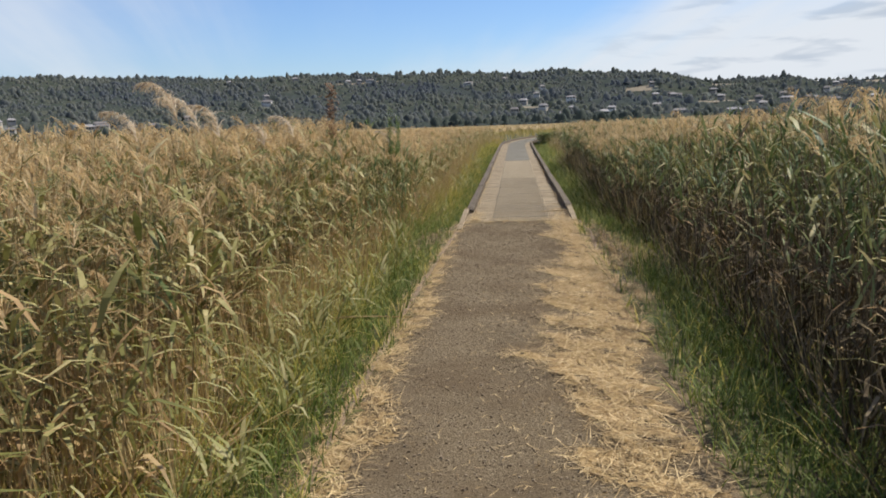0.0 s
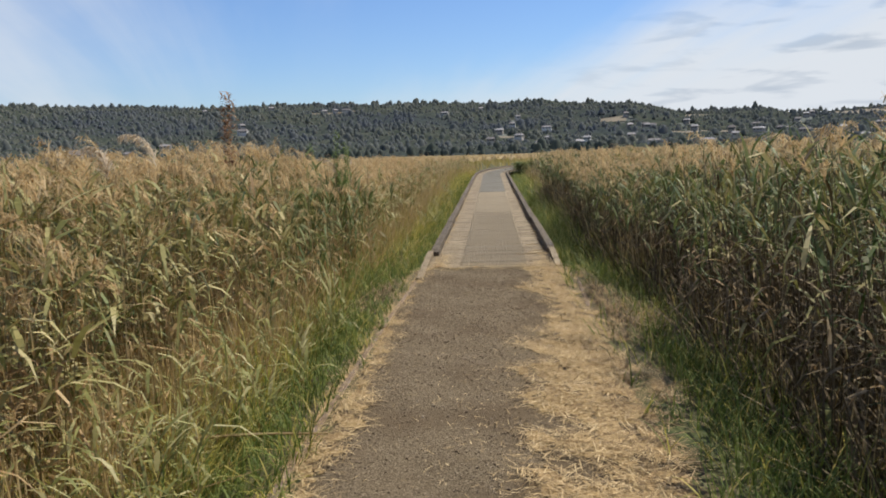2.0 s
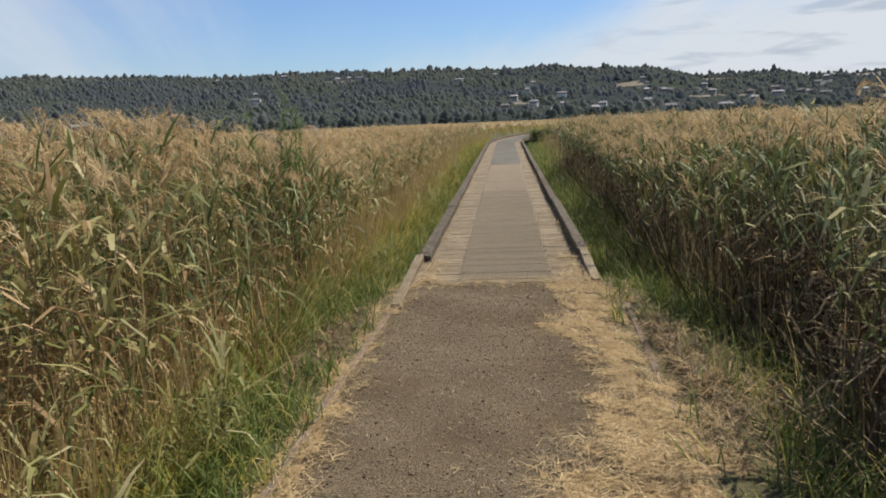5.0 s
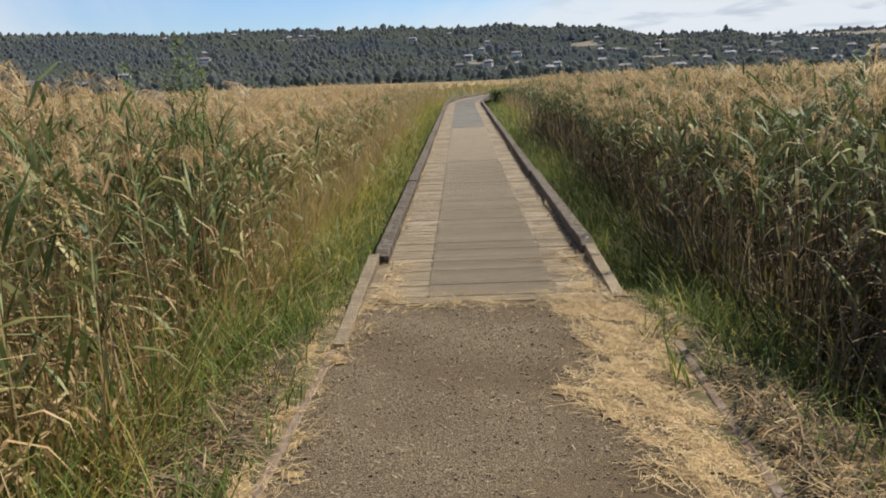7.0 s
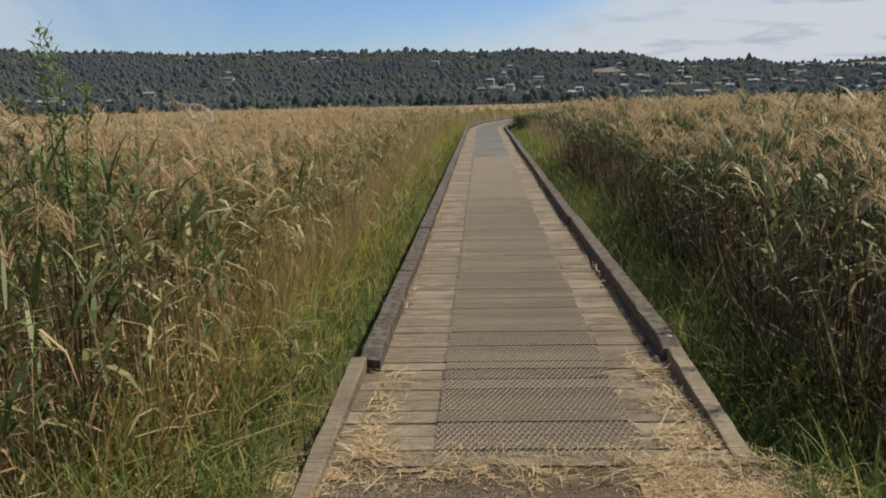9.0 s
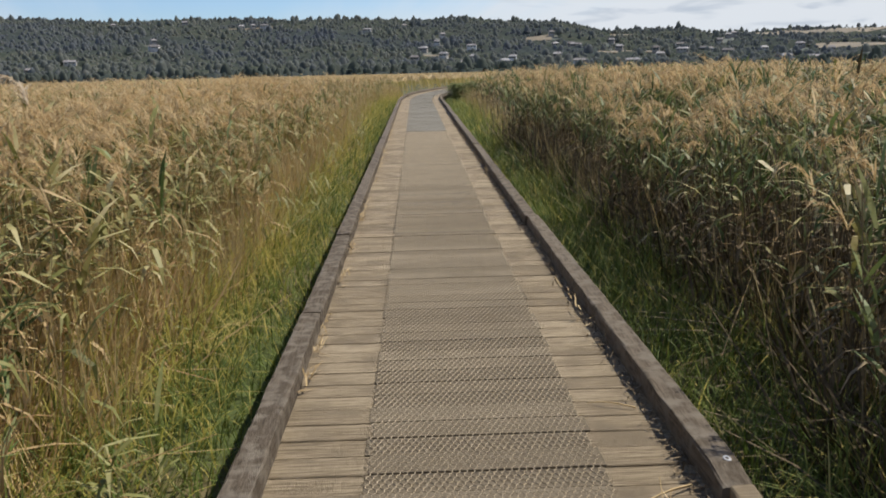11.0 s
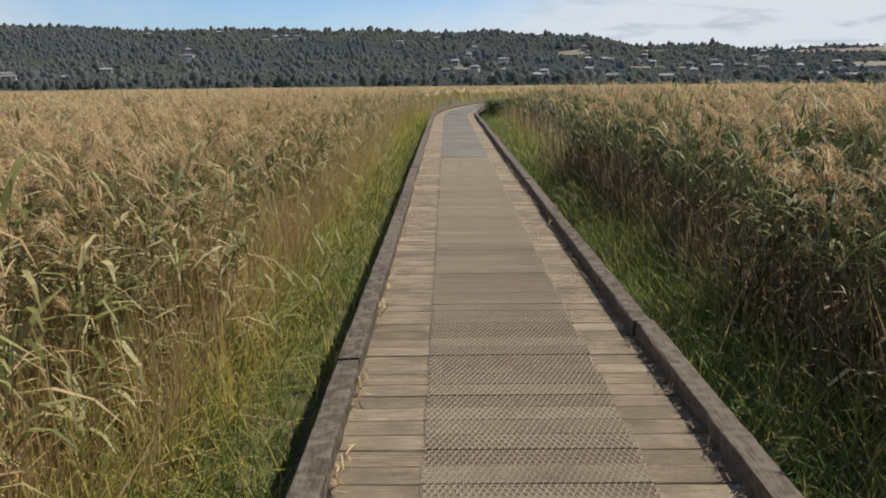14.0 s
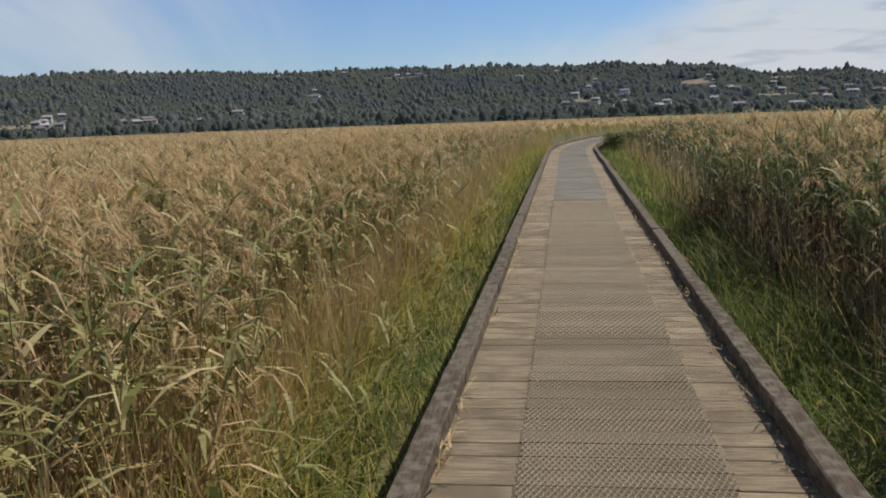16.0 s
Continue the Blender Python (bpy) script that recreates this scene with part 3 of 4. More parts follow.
def straw_cover(x, y):
    """Over 0 where straw covers the gravel."""
    right = x - (0.42 + 0.22 * ripple(x * 0 + 3, y, 2.2) + 0.19 * ripple(x, y, 0.75) - 0.28 * np.exp(-((y - 5.6) / 0.7) ** 2) - 0.1 * smooth01((y - 11.5) / 2))
    right = np.minimum(right, straw_edge(y) + 0.05 * ripple(x, y, 0.4) - x)
    right = right - 0.35 * np.maximum(0, ripple(x + 7, y, 0.55) - 0.15) * smooth01((x - 0.5) / 0.3)
    left = -0.76 + 0.07 * ripple(x * 0 + 9, y, 1.5) + 0.06 * ripple(x, y, 0.5) - x
    return np.maximum(np.maximum(right, left), (y - 13.26 + 0.06 * ripple(x, y, 0.5)) * 0.8)


def straw_litter():
    heap = Heap()
    x, y = scatter(-1.04, 1.75, -0.5, 13.62, 3000)
    k = np.where(straw_cover(x, y) > 0, 1.0, 0.03 + 0.05 * smooth01((x + 0.4) / 0.4) + 0.3 * smooth01(straw_cover(x, y) / 0.12 + 1))
    k = np.where(x > straw_edge(y), (0.16 + 0.3 * smooth01((y - 8.5) / 1.5)) * (1 - smooth01((x - straw_edge(y)) / 0.5)), k) * np.where(y > 13.45, 0.3, 1)
    k = k * (1 - 0.3 * smooth01((y - 9) / 2) * (y < 13) * (x > 0))
    k = k * (0.55 + 0.45 * smooth01(ripple(x, y, 0.34) + 0.7))
    s = RNG.random(len(x)) < k
    x, y = x[s], y[s]
    n = len(x)
    P = np.stack([x, y, np.where(x < 1.05, path_top(x, y), land(x, y) + 0.02) + RNG.uniform(0.006, 0.026, n)], 1)
    brown = RNG.random(n) < 0.12 + 0.5 * smooth01((x - 0.6 + 0.25 * ripple(x, y, 0.6)) / 0.4)
    long = RNG.uniform(0.03, 0.17, n) * (1 - 0.35 * smooth01((y - 8) / 2)) * np.where(straw_cover(x, y) > -0.05, 1, 0.45)
    wide = RNG.uniform(0.0025, 0.005, n) * (1 - 0.3 * smooth01((y - 8) / 2))
    for kind, g in ((0, ~brown), (2, brown)):
        m = g.sum()
        heap.add(ribbons(P[g], RNG.uniform(0, 6.28, m), RNG.normal(0.02, 0.12, m), RNG.normal(-0.05, 0.25, m), long[g], wide[g], 2, 0.9, 0.5), kind)
    # finer broken straw over the far stretch
    x, y = scatter(0.35, 1.22, 8.0, 13.5, 3800)
    s = (straw_cover(x, y) + 0.12 * ripple(x, y, 0.3) > 0.05) & (x < straw_edge(y) + 0.1)
    x, y = x[s], y[s]
    n = len(x)
    P = np.stack([x, y, np.where(x < 1.05, path_top(x, y), land(x, y) + 0.02) + RNG.uniform(0.006, 0.03, n)], 1)
    heap.add(ribbons(P, RNG.uniform(0, 6.28, n), RNG.normal(0.05, 0.2, n), RNG.normal(-0.1, 0.3, n), RNG.uniform(0.02, 0.09, n), RNG.uniform(0.002, 0.004, n), 1, 0.9, 0.5), 0)
    # straw caught along the kerbs of the boardwalk
    for side, x0, dens in ((-1, -0.69, 26), (1, 0.765, 14)):
        m = int(dens * 20)
        y = 13.6 + 20 * RNG.random(m)
        y = y[ripple(y * 0 + side, y, 1.1) > 0.1]
        m = len(y)
        P = np.stack([x0 + RNG.normal(0, 0.012, m), y, RNG.uniform(0.006, 0.05, m)], 1)
        heap.add(ribbons(P, math.pi / 2 + RNG.normal(0, 0.5, m) + math.pi * (RNG.random(m) < 0.5), RNG.normal(0.15, 0.25, m), RNG.normal(-0.2, 0.3, m), RNG.uniform(0.04, 0.16, m), RNG.uniform(0.004, 0.009, m), 2, 0.9, 0.4), 0)
    # straw blown onto the ramp, thickest along its rails
    n = 1500
    x, y = np.where(RNG.random(n) < 0.5, -0.70 + np.abs(RNG.normal(0, 0.10, n)), 0.76 - np.abs(RNG.normal(0, 0.12, n))), 13.45 + 1.25 * RNG.random(n) ** 1.6
    s = ripple(x, y, 0.45) > -0.35
    x, y = x[s], y[s]
    n = len(x)
    P = np.stack([x, y, RNG.uniform(0.004, 0.03, n)], 1)
    heap.add(ribbons(P, RNG.uniform(0, 6.28, n), RNG.normal(0.05, 0.15, n), RNG.normal(-0.1, 0.25, n), RNG.uniform(0.03, 0.18, n), RNG.uniform(0.002, 0.005, n), 2, 0.9, 0.5), 0)
    # the trodden layer under it
    gx, gy = np.meshgrid(np.arange(-1.02, 1.16, 0.03), np.arange(-0.5, 13.42, 0.03))
    V = np.stack([gx, gy, path_top(gx, gy) + 0.005 + 0.005 * ripple(gx, gy, 0.12)], -1).reshape(-1, 3)
    nx = gx.shape[1]
    i = (np.arange(gx.shape[0] - 1)[:, None] * nx + np.arange(nx - 1)).ravel()
    i = i[straw_cover(gx.ravel()[i], gy.ravel()[i]) + RNG.normal(0, 0.02, len(i)) > 0.03 + 0.3 * np.maximum(0, ripple(gx.ravel()[i], gy.ravel()[i] + 5, 0.3) + 0.1 + 0.25 * smooth01((gy.ravel()[i] - 8) / 2))]
    heap.add((V, np.stack([i, i + 1, i + nx + 1, i + nx], 1)), 1)
    return tagged(heap.build("straw_litter", [STRAW, STRAW_BED, BROWN_STRAW]), "loose dry golden straw lying on the gravel path", "straw", kind="stuff")


straw_litter()


def litter():
    heap = Heap()
    n = 3400
    y = RNG.uniform(13.6, 36, n)
    P = np.stack([0.80 - np.abs(RNG.normal(0, 0.03, n)), y, RNG.uniform(0.003, 0.03, n)], 1)
    heap.add(ribbons(P, RNG.uniform(0, 6.28, n), RNG.normal(0.1, 0.4, n), 0.0, RNG.uniform(0.01, 0.05, n), RNG.uniform(0.004, 0.012, n), 1, 0.8, 0.5), 0)
    return tagged(heap.build("leaf_litter", [LITTER]), "dark dead leaf litter caught under the kerb rail", "litter", kind="stuff")


litter()


def loose_stones():
    n = 17000
    x, y = RNG.uniform(-0.8, 0.8, n), RNG.uniform(-0.5, 13.3, n)
    s = straw_cover(x, y) < 0.02
    x, y = x[s], y[s]
    n = len(x)
    r = RNG.uniform(0.002, 0.006, n) * np.where(RNG.random(n) < 0.06, 1.8, 1)
    V0 = np.array([(-1, -0.8, -0.4), (0.9, -1, -0.4), (1, 0.9, -0.4), (-0.8, 1, -0.4), (-0.6, -0.5, 0.6), (0.5, -0.6, 0.6), (0.6, 0.5, 0.6), (-0.5, 0.6, 0.6)])
    F0 = np.array([(4, 5, 6, 7), (0, 1, 5, 4), (1, 2, 6, 5), (2, 3, 7, 6), (3, 0, 4, 7)])
    V = V0[None] * r[:, None, None] * RNG.uniform(0.7, 1.3, (n, 8, 3)) + np.stack([x, y, path_top(x, y) + 0.001], 1)[:, None]
    F = F0[None] + (np.arange(n) * 8)[:, None, None]
    return tagged(mesh_of("gravel_stones", V.reshape(-1, 3), F.reshape(-1, 4), [STONE]), "small loose brown and grey gravel stones", "gravel", kind="stuff")


loose_stones()


# ---- boardwalk ----
def box(x0, x1, y0, y1, z0, z1, bevel=0.006):
    bm = bmesh.new()
    bmesh.ops.create_cube(bm, size=1, matrix=Matrix.Translation(((x0 + x1) / 2, (y0 + y1) / 2, (z0 + z1) / 2)) @ Matrix.Diagonal((x1 - x0, y1 - y0, z1 - z0, 1)))
    if bevel:
        bmesh.ops.bevel(bm, geom=bm.edges[:], offset=bevel, segments=1, affect="EDGES")
    return bm


PITCH = 0.154


def edging(p, q, height):
    """A half-buried timber edging board of the gravel path, from p to q."""
    run = math.dist(p, q)
    ob = part("path_edging", box(-0.022, 0.022, 0, run, -0.12, height, 0.005), EDGING)
    ob.matrix_world = pose(p[0], p[1], 0, 0, 0, math.degrees(math.atan2(p[0] - q[0], q[1] - p[1])))
    return tagged(ob, "half-buried grey timber edging board of the gravel path", "edging", "path edging boards")


for xs_at, low, high in (((-0.985, -0.985, -0.985, -0.98, -0.93, -0.85), -0.018, -0.007), ((1.01, 1.01, 1.01, 1.0, 0.915, 1.03), -0.03, -0.014)):
    for k, (y0, y1) in enumerate(((-3.0, 0.2), (0.23, 3.4), (3.43, 6.6), (6.63, 9.8), (9.83, 12.5))):
        edging((xs_at[k], y0), (xs_at[k + 1] - 0.004, y1), (high if k == 4 else low) + RNG.normal(0, 0.004))

boardwalk = tagged(new("boardwalk"), "weathered timber boardwalk with a strip of anti-slip netting", "boardwalk", kind="structure")
random.seed(3)
plank_meshes = []
for k in range(14):
    half = (0.0745, 0.0755, 0.0752, 0.0735, 0.0718, 0.075, 0.062)[k % 7]
    bm = box(-0.862, 0.872, -half, half, -0.04, 0.0, 0.004)
    plank = bpy.data.meshes.new("plank")
    bm.to_mesh(plank), bm.free()
    plank.materials.append(WOOD if k < 7 else DARK_WOOD)
    plank_meshes.append(plank)
JOINTS, s = [], 17.115 - 24 * PITCH
while s < BEND_Y + 30:
    JOINTS.append(s)
    s += PITCH
beds, rest = Heap(), Heap()
cube = np.array([(x, y, z) for z in (0, 1) for y in (-1, 1) for x in (0, 1)], float)
cube_faces = np.array([(4, 5, 7, 6), (0, 1, 5, 4), (1, 3, 7, 5), (3, 2, 6, 7), (2, 0, 4, 6)])


def slab(heap, m, x0, x1, half, z0, z1, mat=0):
    V = cube * np.array([x1 - x0, half, z1 - z0]) + np.array([x0, 0, z0])
    heap.add((np.array([m @ Vector(v) for v in V]), cube_faces), mat)


mat = tagged(new("anti_slip_mat"), "worn brown-grey wire netting strip on the boards", "mat")
pad_meshes = []
for half in (0.0755, 0.0742, 0.0722, 0.060):
    bm = box(-0.41, 0.46, -half, half, -0.02, 0.0035, 0.002)
    pad_mesh = bpy.data.meshes.new("gritty_pad")
    bm.to_mesh(pad_mesh), bm.free()
    pad_mesh.materials.append(MAT)
    pad_meshes.append(pad_mesh)
for i, s in enumerate(JOINTS):
    cx, cy, k = centre(s + PITCH / 2 + random.uniform(-0.004, 0.004))
    m = pose(float(cx) + random.uniform(-0.012, 0.012), float(cy), random.uniform(-0.003, 0.002), random.uniform(-0.7, 0.7), 0, -math.degrees(float(k)) + random.uniform(-0.25, 0.25))
    if i < 290:
        kind = 6 if abs(s - 14.65) < 0.078 else random.randrange(6)
        ob = new("plank", plank_meshes[kind + (7 if random.random() < float(smooth01((s - 17.5) / 2.5)) * 0.5 else 0)])
        ob.parent, ob.matrix_local = boardwalk, m
    else:
        slab(rest, m, -0.862, 0.872, 0.0755, -0.04, 0.0)
    if s > DECK_Y0 + 0.1:
        grey = s > 31.3
        if grey:
            slab(beds, m, -0.41 + random.uniform(-0.004, 0.004), 0.46 + random.uniform(-0.004, 0.004), 0.0755, -0.02, 0.0035)
        else:
            ob = new("gritty_pad", pad_meshes[3] if abs(s - 14.65) < 0.078 else random.choice(pad_meshes[:3]))
            ob.parent, ob.matrix_local = mat, m
ob = rest.build("far_planks", [WOOD])
ob.parent = boardwalk
tagged(ob, kind="stuff")
for x in (-0.6, 0.68):
    bm = box(x - 0.05, x + 0.05, DECK_Y0, BEND_Y, -0.16, -0.045, 0.0)
    part("bearer", bm, KERB, boardwalk)
surface = beds.build("grey_matting", [GREY_MAT])
surface.parent = mat
tagged(surface, "smooth grey matting", kind="stuff")


def netting():
    """Zigzag wires, linked into six-sided cells."""
    heap = Heap()
    for (y0, y1, cell, row), odd in [(z, o) for z in ((DECK_Y0 + 0.12, 22.6, 0.027, 0.034), (22.6, 31.2, 0.04, 0.05)) for o in (0, 1)]:
        yy, xs = np.arange(y0, y1, row), np.arange(-0.365, 0.495, cell)
        Y = yy[odd::2]
        X, Yg = np.meshgrid(xs + odd * cell / 2, Y)
        A = np.stack([X.ravel(), Yg.ravel()], 1)
        for dx, dy, turn in ((cell / 2, row * 0.42, 0), (-cell / 2, row * 0.42, 0), (0, -row * 0.58, 0)):
            B = A + np.array([dx, dy])
            side = np.array([-dy, dx]) / math.hypot(dx, dy) * 0.085 * cell
            n = len(A)
            z0, z1 = np.full(n, 0.004), np.full(n, 0.0068)
            V = np.stack([np.c_[A - side, z0], np.c_[A, z1], np.c_[A + side, z0], np.c_[B - side, z0], np.c_[B, z1], np.c_[B + side, z0]], 1)
            Q = np.array([(0, 1, 4, 3), (1, 2, 5, 4)])[None] + (np.arange(n) * 6)[:, None, None]
            heap.add((V.reshape(-1, 3), Q.reshape(-1, 4)), 0)
    ob = heap.build("wire_netting", [WIRE])
    ob.parent = mat
    tagged(ob, "rusty grey wire netting", kind="stuff")


netting()


def kerb(side, s0, s1, z0, z1, x0, x1, ramp=0.0, name="kerb_rail", cut=0.0):
    n = max(2, int((s1 - s0) / 0.12))
    ss = np.linspace(s0, s1, n)
    cx, cy, k = centre(ss)
    bm = bmesh.new()
    rings = []
    off = RNG.normal(0, 0.006)
    for i in range(n):
        ring, low = [], ramp * (1 - i / (n - 1)) + cut * (i == 0)
        wear = RNG.normal(0, 0.0017, 12)
        for j, (x, z) in enumerate(((x0, z0), (x1, z0), (x1, z1 - 0.009), (x1 - 0.003, z1 - 0.003), (x1 - 0.009, z1), (x0 + 0.009, z1), (x0 + 0.003, z1 - 0.003), (x0, z1 - 0.009))):
            x, z = x + off + wear[j], (z - low if z > z0 else z) + (wear[11 - j] if z > z0 else 0)
            ring.append(bm.verts.new((cx[i] + (x - 0.04) * math.cos(k[i]), cy[i] - (x - 0.04) * math.sin(k[i]), z)))
        rings.append(ring)
    for a, b in zip(rings, rings[1:]):
        for j in range(8):
            bm.faces.new((a[j], a[(j + 1) % 8], b[(j + 1) % 8], b[j]))
    bm.faces.new(rings[0][::-1]), bm.faces.new(rings[-1])
    bmesh.ops.recalc_face_normals(bm, faces=bm.faces[:])
    ob = part(name, bm, KERB)
    return tagged(ob, "grey weathered timber kerb rail with lichen on the boardwalk edge", "kerb rail", "boardwalk kerb rails")


for side, joints in ((-1, [14.65, 16.95, 19.23, 21.5]), (1, [14.78, 17.36, 19.9])):
    while joints[-1] < BEND_Y + 26:
        joints.append(joints[-1] + 2.4)
    x0, x1 = (-0.822, -0.711) if side < 0 else (0.802, 0.910)
    for s0, s1 in zip(joints, joints[1:]):
        kerb(side, s0, s1 - 0.012, 0.004, 0.10 + RNG.normal(0, 0.003), x0 + (0.012 if side > 0 else -0.008) * (s0 == joints[0]), x1 + (0.012 if side > 0 else -0.008) * (s0 == joints[0]), cut=0.03 if s0 == joints[0] else 0.0)
    w = 0.03 if side < 0 else 0.0
    ob = kerb(side, 12.55 if side < 0 else 13.4, joints[0] - 0.01, -0.05, 0.085, x0 - 0.02 - w if side < 0 else x0 + 0.025, x1 - 0.05 - w if side < 0 else x1 + 0.0, 0.075, "ramp_rail")
    ob.data.materials[0] = WOOD
    tagged(ob, "narrow weathered timber rail sloping down to the gravel", "kerb rail", "ramp rails")


def painted_ring(x, y, z):
    bm = bmesh.new()
    n = 20
    rings = [[bm.verts.new((x + r * 0.62 * math.cos(6.2832 * i / n), y + r * math.sin(6.2832 * i / n), z + h)) for i in range(n)] for r, h in ((0.009, 0), (0.011, 0.002), (0.020, 0.002), (0.022, 0))]
    for a, b in zip(rings, rings[1:]):
        for i in range(n):
            bm.faces.new((a[i], a[(i + 1) % n], b[(i + 1) % n], b[i]))
    return tagged(part("painted_ring", bm, WHITE_PAINT), "small white ring marked on the kerb rail", "mark")


painted_ring(0.883, 14.93, 0.103)


# ---- the hills ----
RIDGE = [(-180, 2.0), (-60, 2.6), (-33, 2.85), (-29.7, 3.0), (-20, 2.6), (-17, 2.65), (-10, 2.7), (-2.5, 2.6), (6.5, 2.25), (9, 2.15), (11.9, 1.5), (17, 1.5), (20.7, 1.3), (28.5, 1.35), (60, 2.0), (180, 2.0)]


def hill_height(x, y):
    r, az = np.hypot(x, y), np.degrees(np.arctan2(x, y))
    e = np.interp(az, [p[0] for p in RIDGE], [p[1] for p in RIDGE])
    f = smooth01((r - 640) / 860) ** 0.8
    up = np.where(r < 1520, -0.75 + (e + 0.75) * f, e - (r - 1520) * 0.0012)
    up = up - 0.08 * f
    return 1.5 + r * np.tan(np.radians(up)) + 5 * ripple(x, y, 260) * f


az = np.radians(np.concatenate([np.arange(-180, -50, 5), np.arange(-50, 50, 0.7), np.arange(50, 181, 5)]))
rr = np.concatenate([np.arange(600, 1600, 30), [1700, 2000, 2600]])
A, B = np.meshgrid(az, rr)
X, Y = B * np.sin(A), B * np.cos(A)
i = (np.arange(len(rr) - 1)[:, None] * len(az) + np.arange(len(az) - 1)).ravel()
hill = mesh_of("hillside", np.stack([X, Y, hill_height(X, Y)], -1).reshape(-1, 3), np.stack([i, i + 1, i + len(az) + 1, i + len(az)], 1), [HILL], smooth=True)
tagged(hill, "long wooded hillside with clearings beyond the marsh", "hill", kind="structure")


def place_on_hill(az_deg, r):
    x, y = r * math.sin(radians(az_deg)), r * math.cos(radians(az_deg))
    return x, y, float(hill_height(np.array(x), np.array(y)))


# open dry fields: first and last bearing, near and far distance
FIELDS = [(-37, -31.7, 700, 760), (-38, -31.9, 800, 860), (-11.4, -8.6, 1330, 1350), (12.2, 16.5, 1340, 1440), (17.5, 34, 1300, 1530), (11.4, 14.8, 960, 1010), (0.5, 2.2, 930, 950), (7.0, 8.6, 1150, 1180), (24, 30, 1000, 1060)]
for a0, a1, r0, r1 in FIELDS:
    A, B = np.meshgrid(np.radians(np.linspace(a0, a1, 14)), np.linspace(0, 1, 6))
    wob = 0.25 * np.sin(A * 90 + a0)
    R = r0 + (r1 - r0) * np.clip(B + wob * (B - 0.5), -0.2, 1.2)
    X, Y = R * np.sin(A), R * np.cos(A)
    i = (np.arange(5)[:, None] * 14 + np.arange(13)).ravel()
    ob = mesh_of("field", np.stack([X, Y, hill_height(X, Y) + 1.2], -1).reshape(-1, 3), np.stack([i, i + 1, i + 15, i + 14], 1), [FIELD], smooth=True)
    tagged(ob, "dry golden field on the far hillside", "field", kind="structure")


def house(w, d, h, roof):
    root = tagged(new("house"), "pale house among trees on the far hillside", "house", "houses on the hillside")
    part("wall", box(-w / 2, w / 2, -d / 2, d / 2, -3, h, 0), HOUSE_WALL, root)
    bm = bmesh.new()
    v = [bm.verts.new(p) for p in ((-w / 2 - 0.6, -d / 2 - 0.6, h), (w / 2 + 0.6, -d / 2 - 0.6, h), (w / 2 + 0.6, d / 2 + 0.6, h), (-w / 2 - 0.6, d / 2 + 0.6, h), (-w / 2 + 1, 0, h + roof), (w / 2 - 1, 0, h + roof))]
    for f in ((0, 1, 5, 4), (1, 2, 5), (2, 3, 4, 5), (3, 0, 4), (3, 2, 1, 0)):
        bm.faces.new([v[i] for i in f])
    part("roof", bm, HOUSE_ROOF, root)
    for x in (-w * 0.3, 0, w * 0.3):
        part("window", box(x - 0.9, x + 0.9, -d / 2 - 0.05, -d / 2 + 0.1, h * 0.35, h * 0.8, 0), HOUSE_GLASS, root)
    return root


HOUSES = []
kinds = [house(8, 6, 3.2, 1.8), house(6.5, 6, 3.8, 1.8), house(11, 6, 3.0, 1.6), house(7, 5, 3.0, 1.7)]
random.seed(11)
spots = [(-26.4, 800), (-27.2, 802), (-25.6, 806), (-30.6, 800), (-10.6, 1340), (-9.9, 1338), (-9.2, 1335)] + [(random.uniform(0, 19.5), random.uniform(760, 1250)) for _ in range(30)] + [(random.uniform(-33, -20), random.uniform(740, 960)) for _ in range(9)] + [(random.uniform(-20, 0), random.uniform(900, 1400)) for _ in range(7)] + [(random.uniform(20, 33), random.uniform(760, 1200)) for _ in range(8)]
for i, (a_deg, r) in enumerate(spots):
    x, y, z = place_on_hill(a_deg, r)
    m = pose(x, y, z + 2.2, 0, 0, -a_deg + random.uniform(-25, 25))
    if i < len(kinds):
        kinds[i].matrix_world = m
    else:
        copy_thing(kinds[i % len(kinds)], m)
    HOUSES.append((radians(a_deg), r))


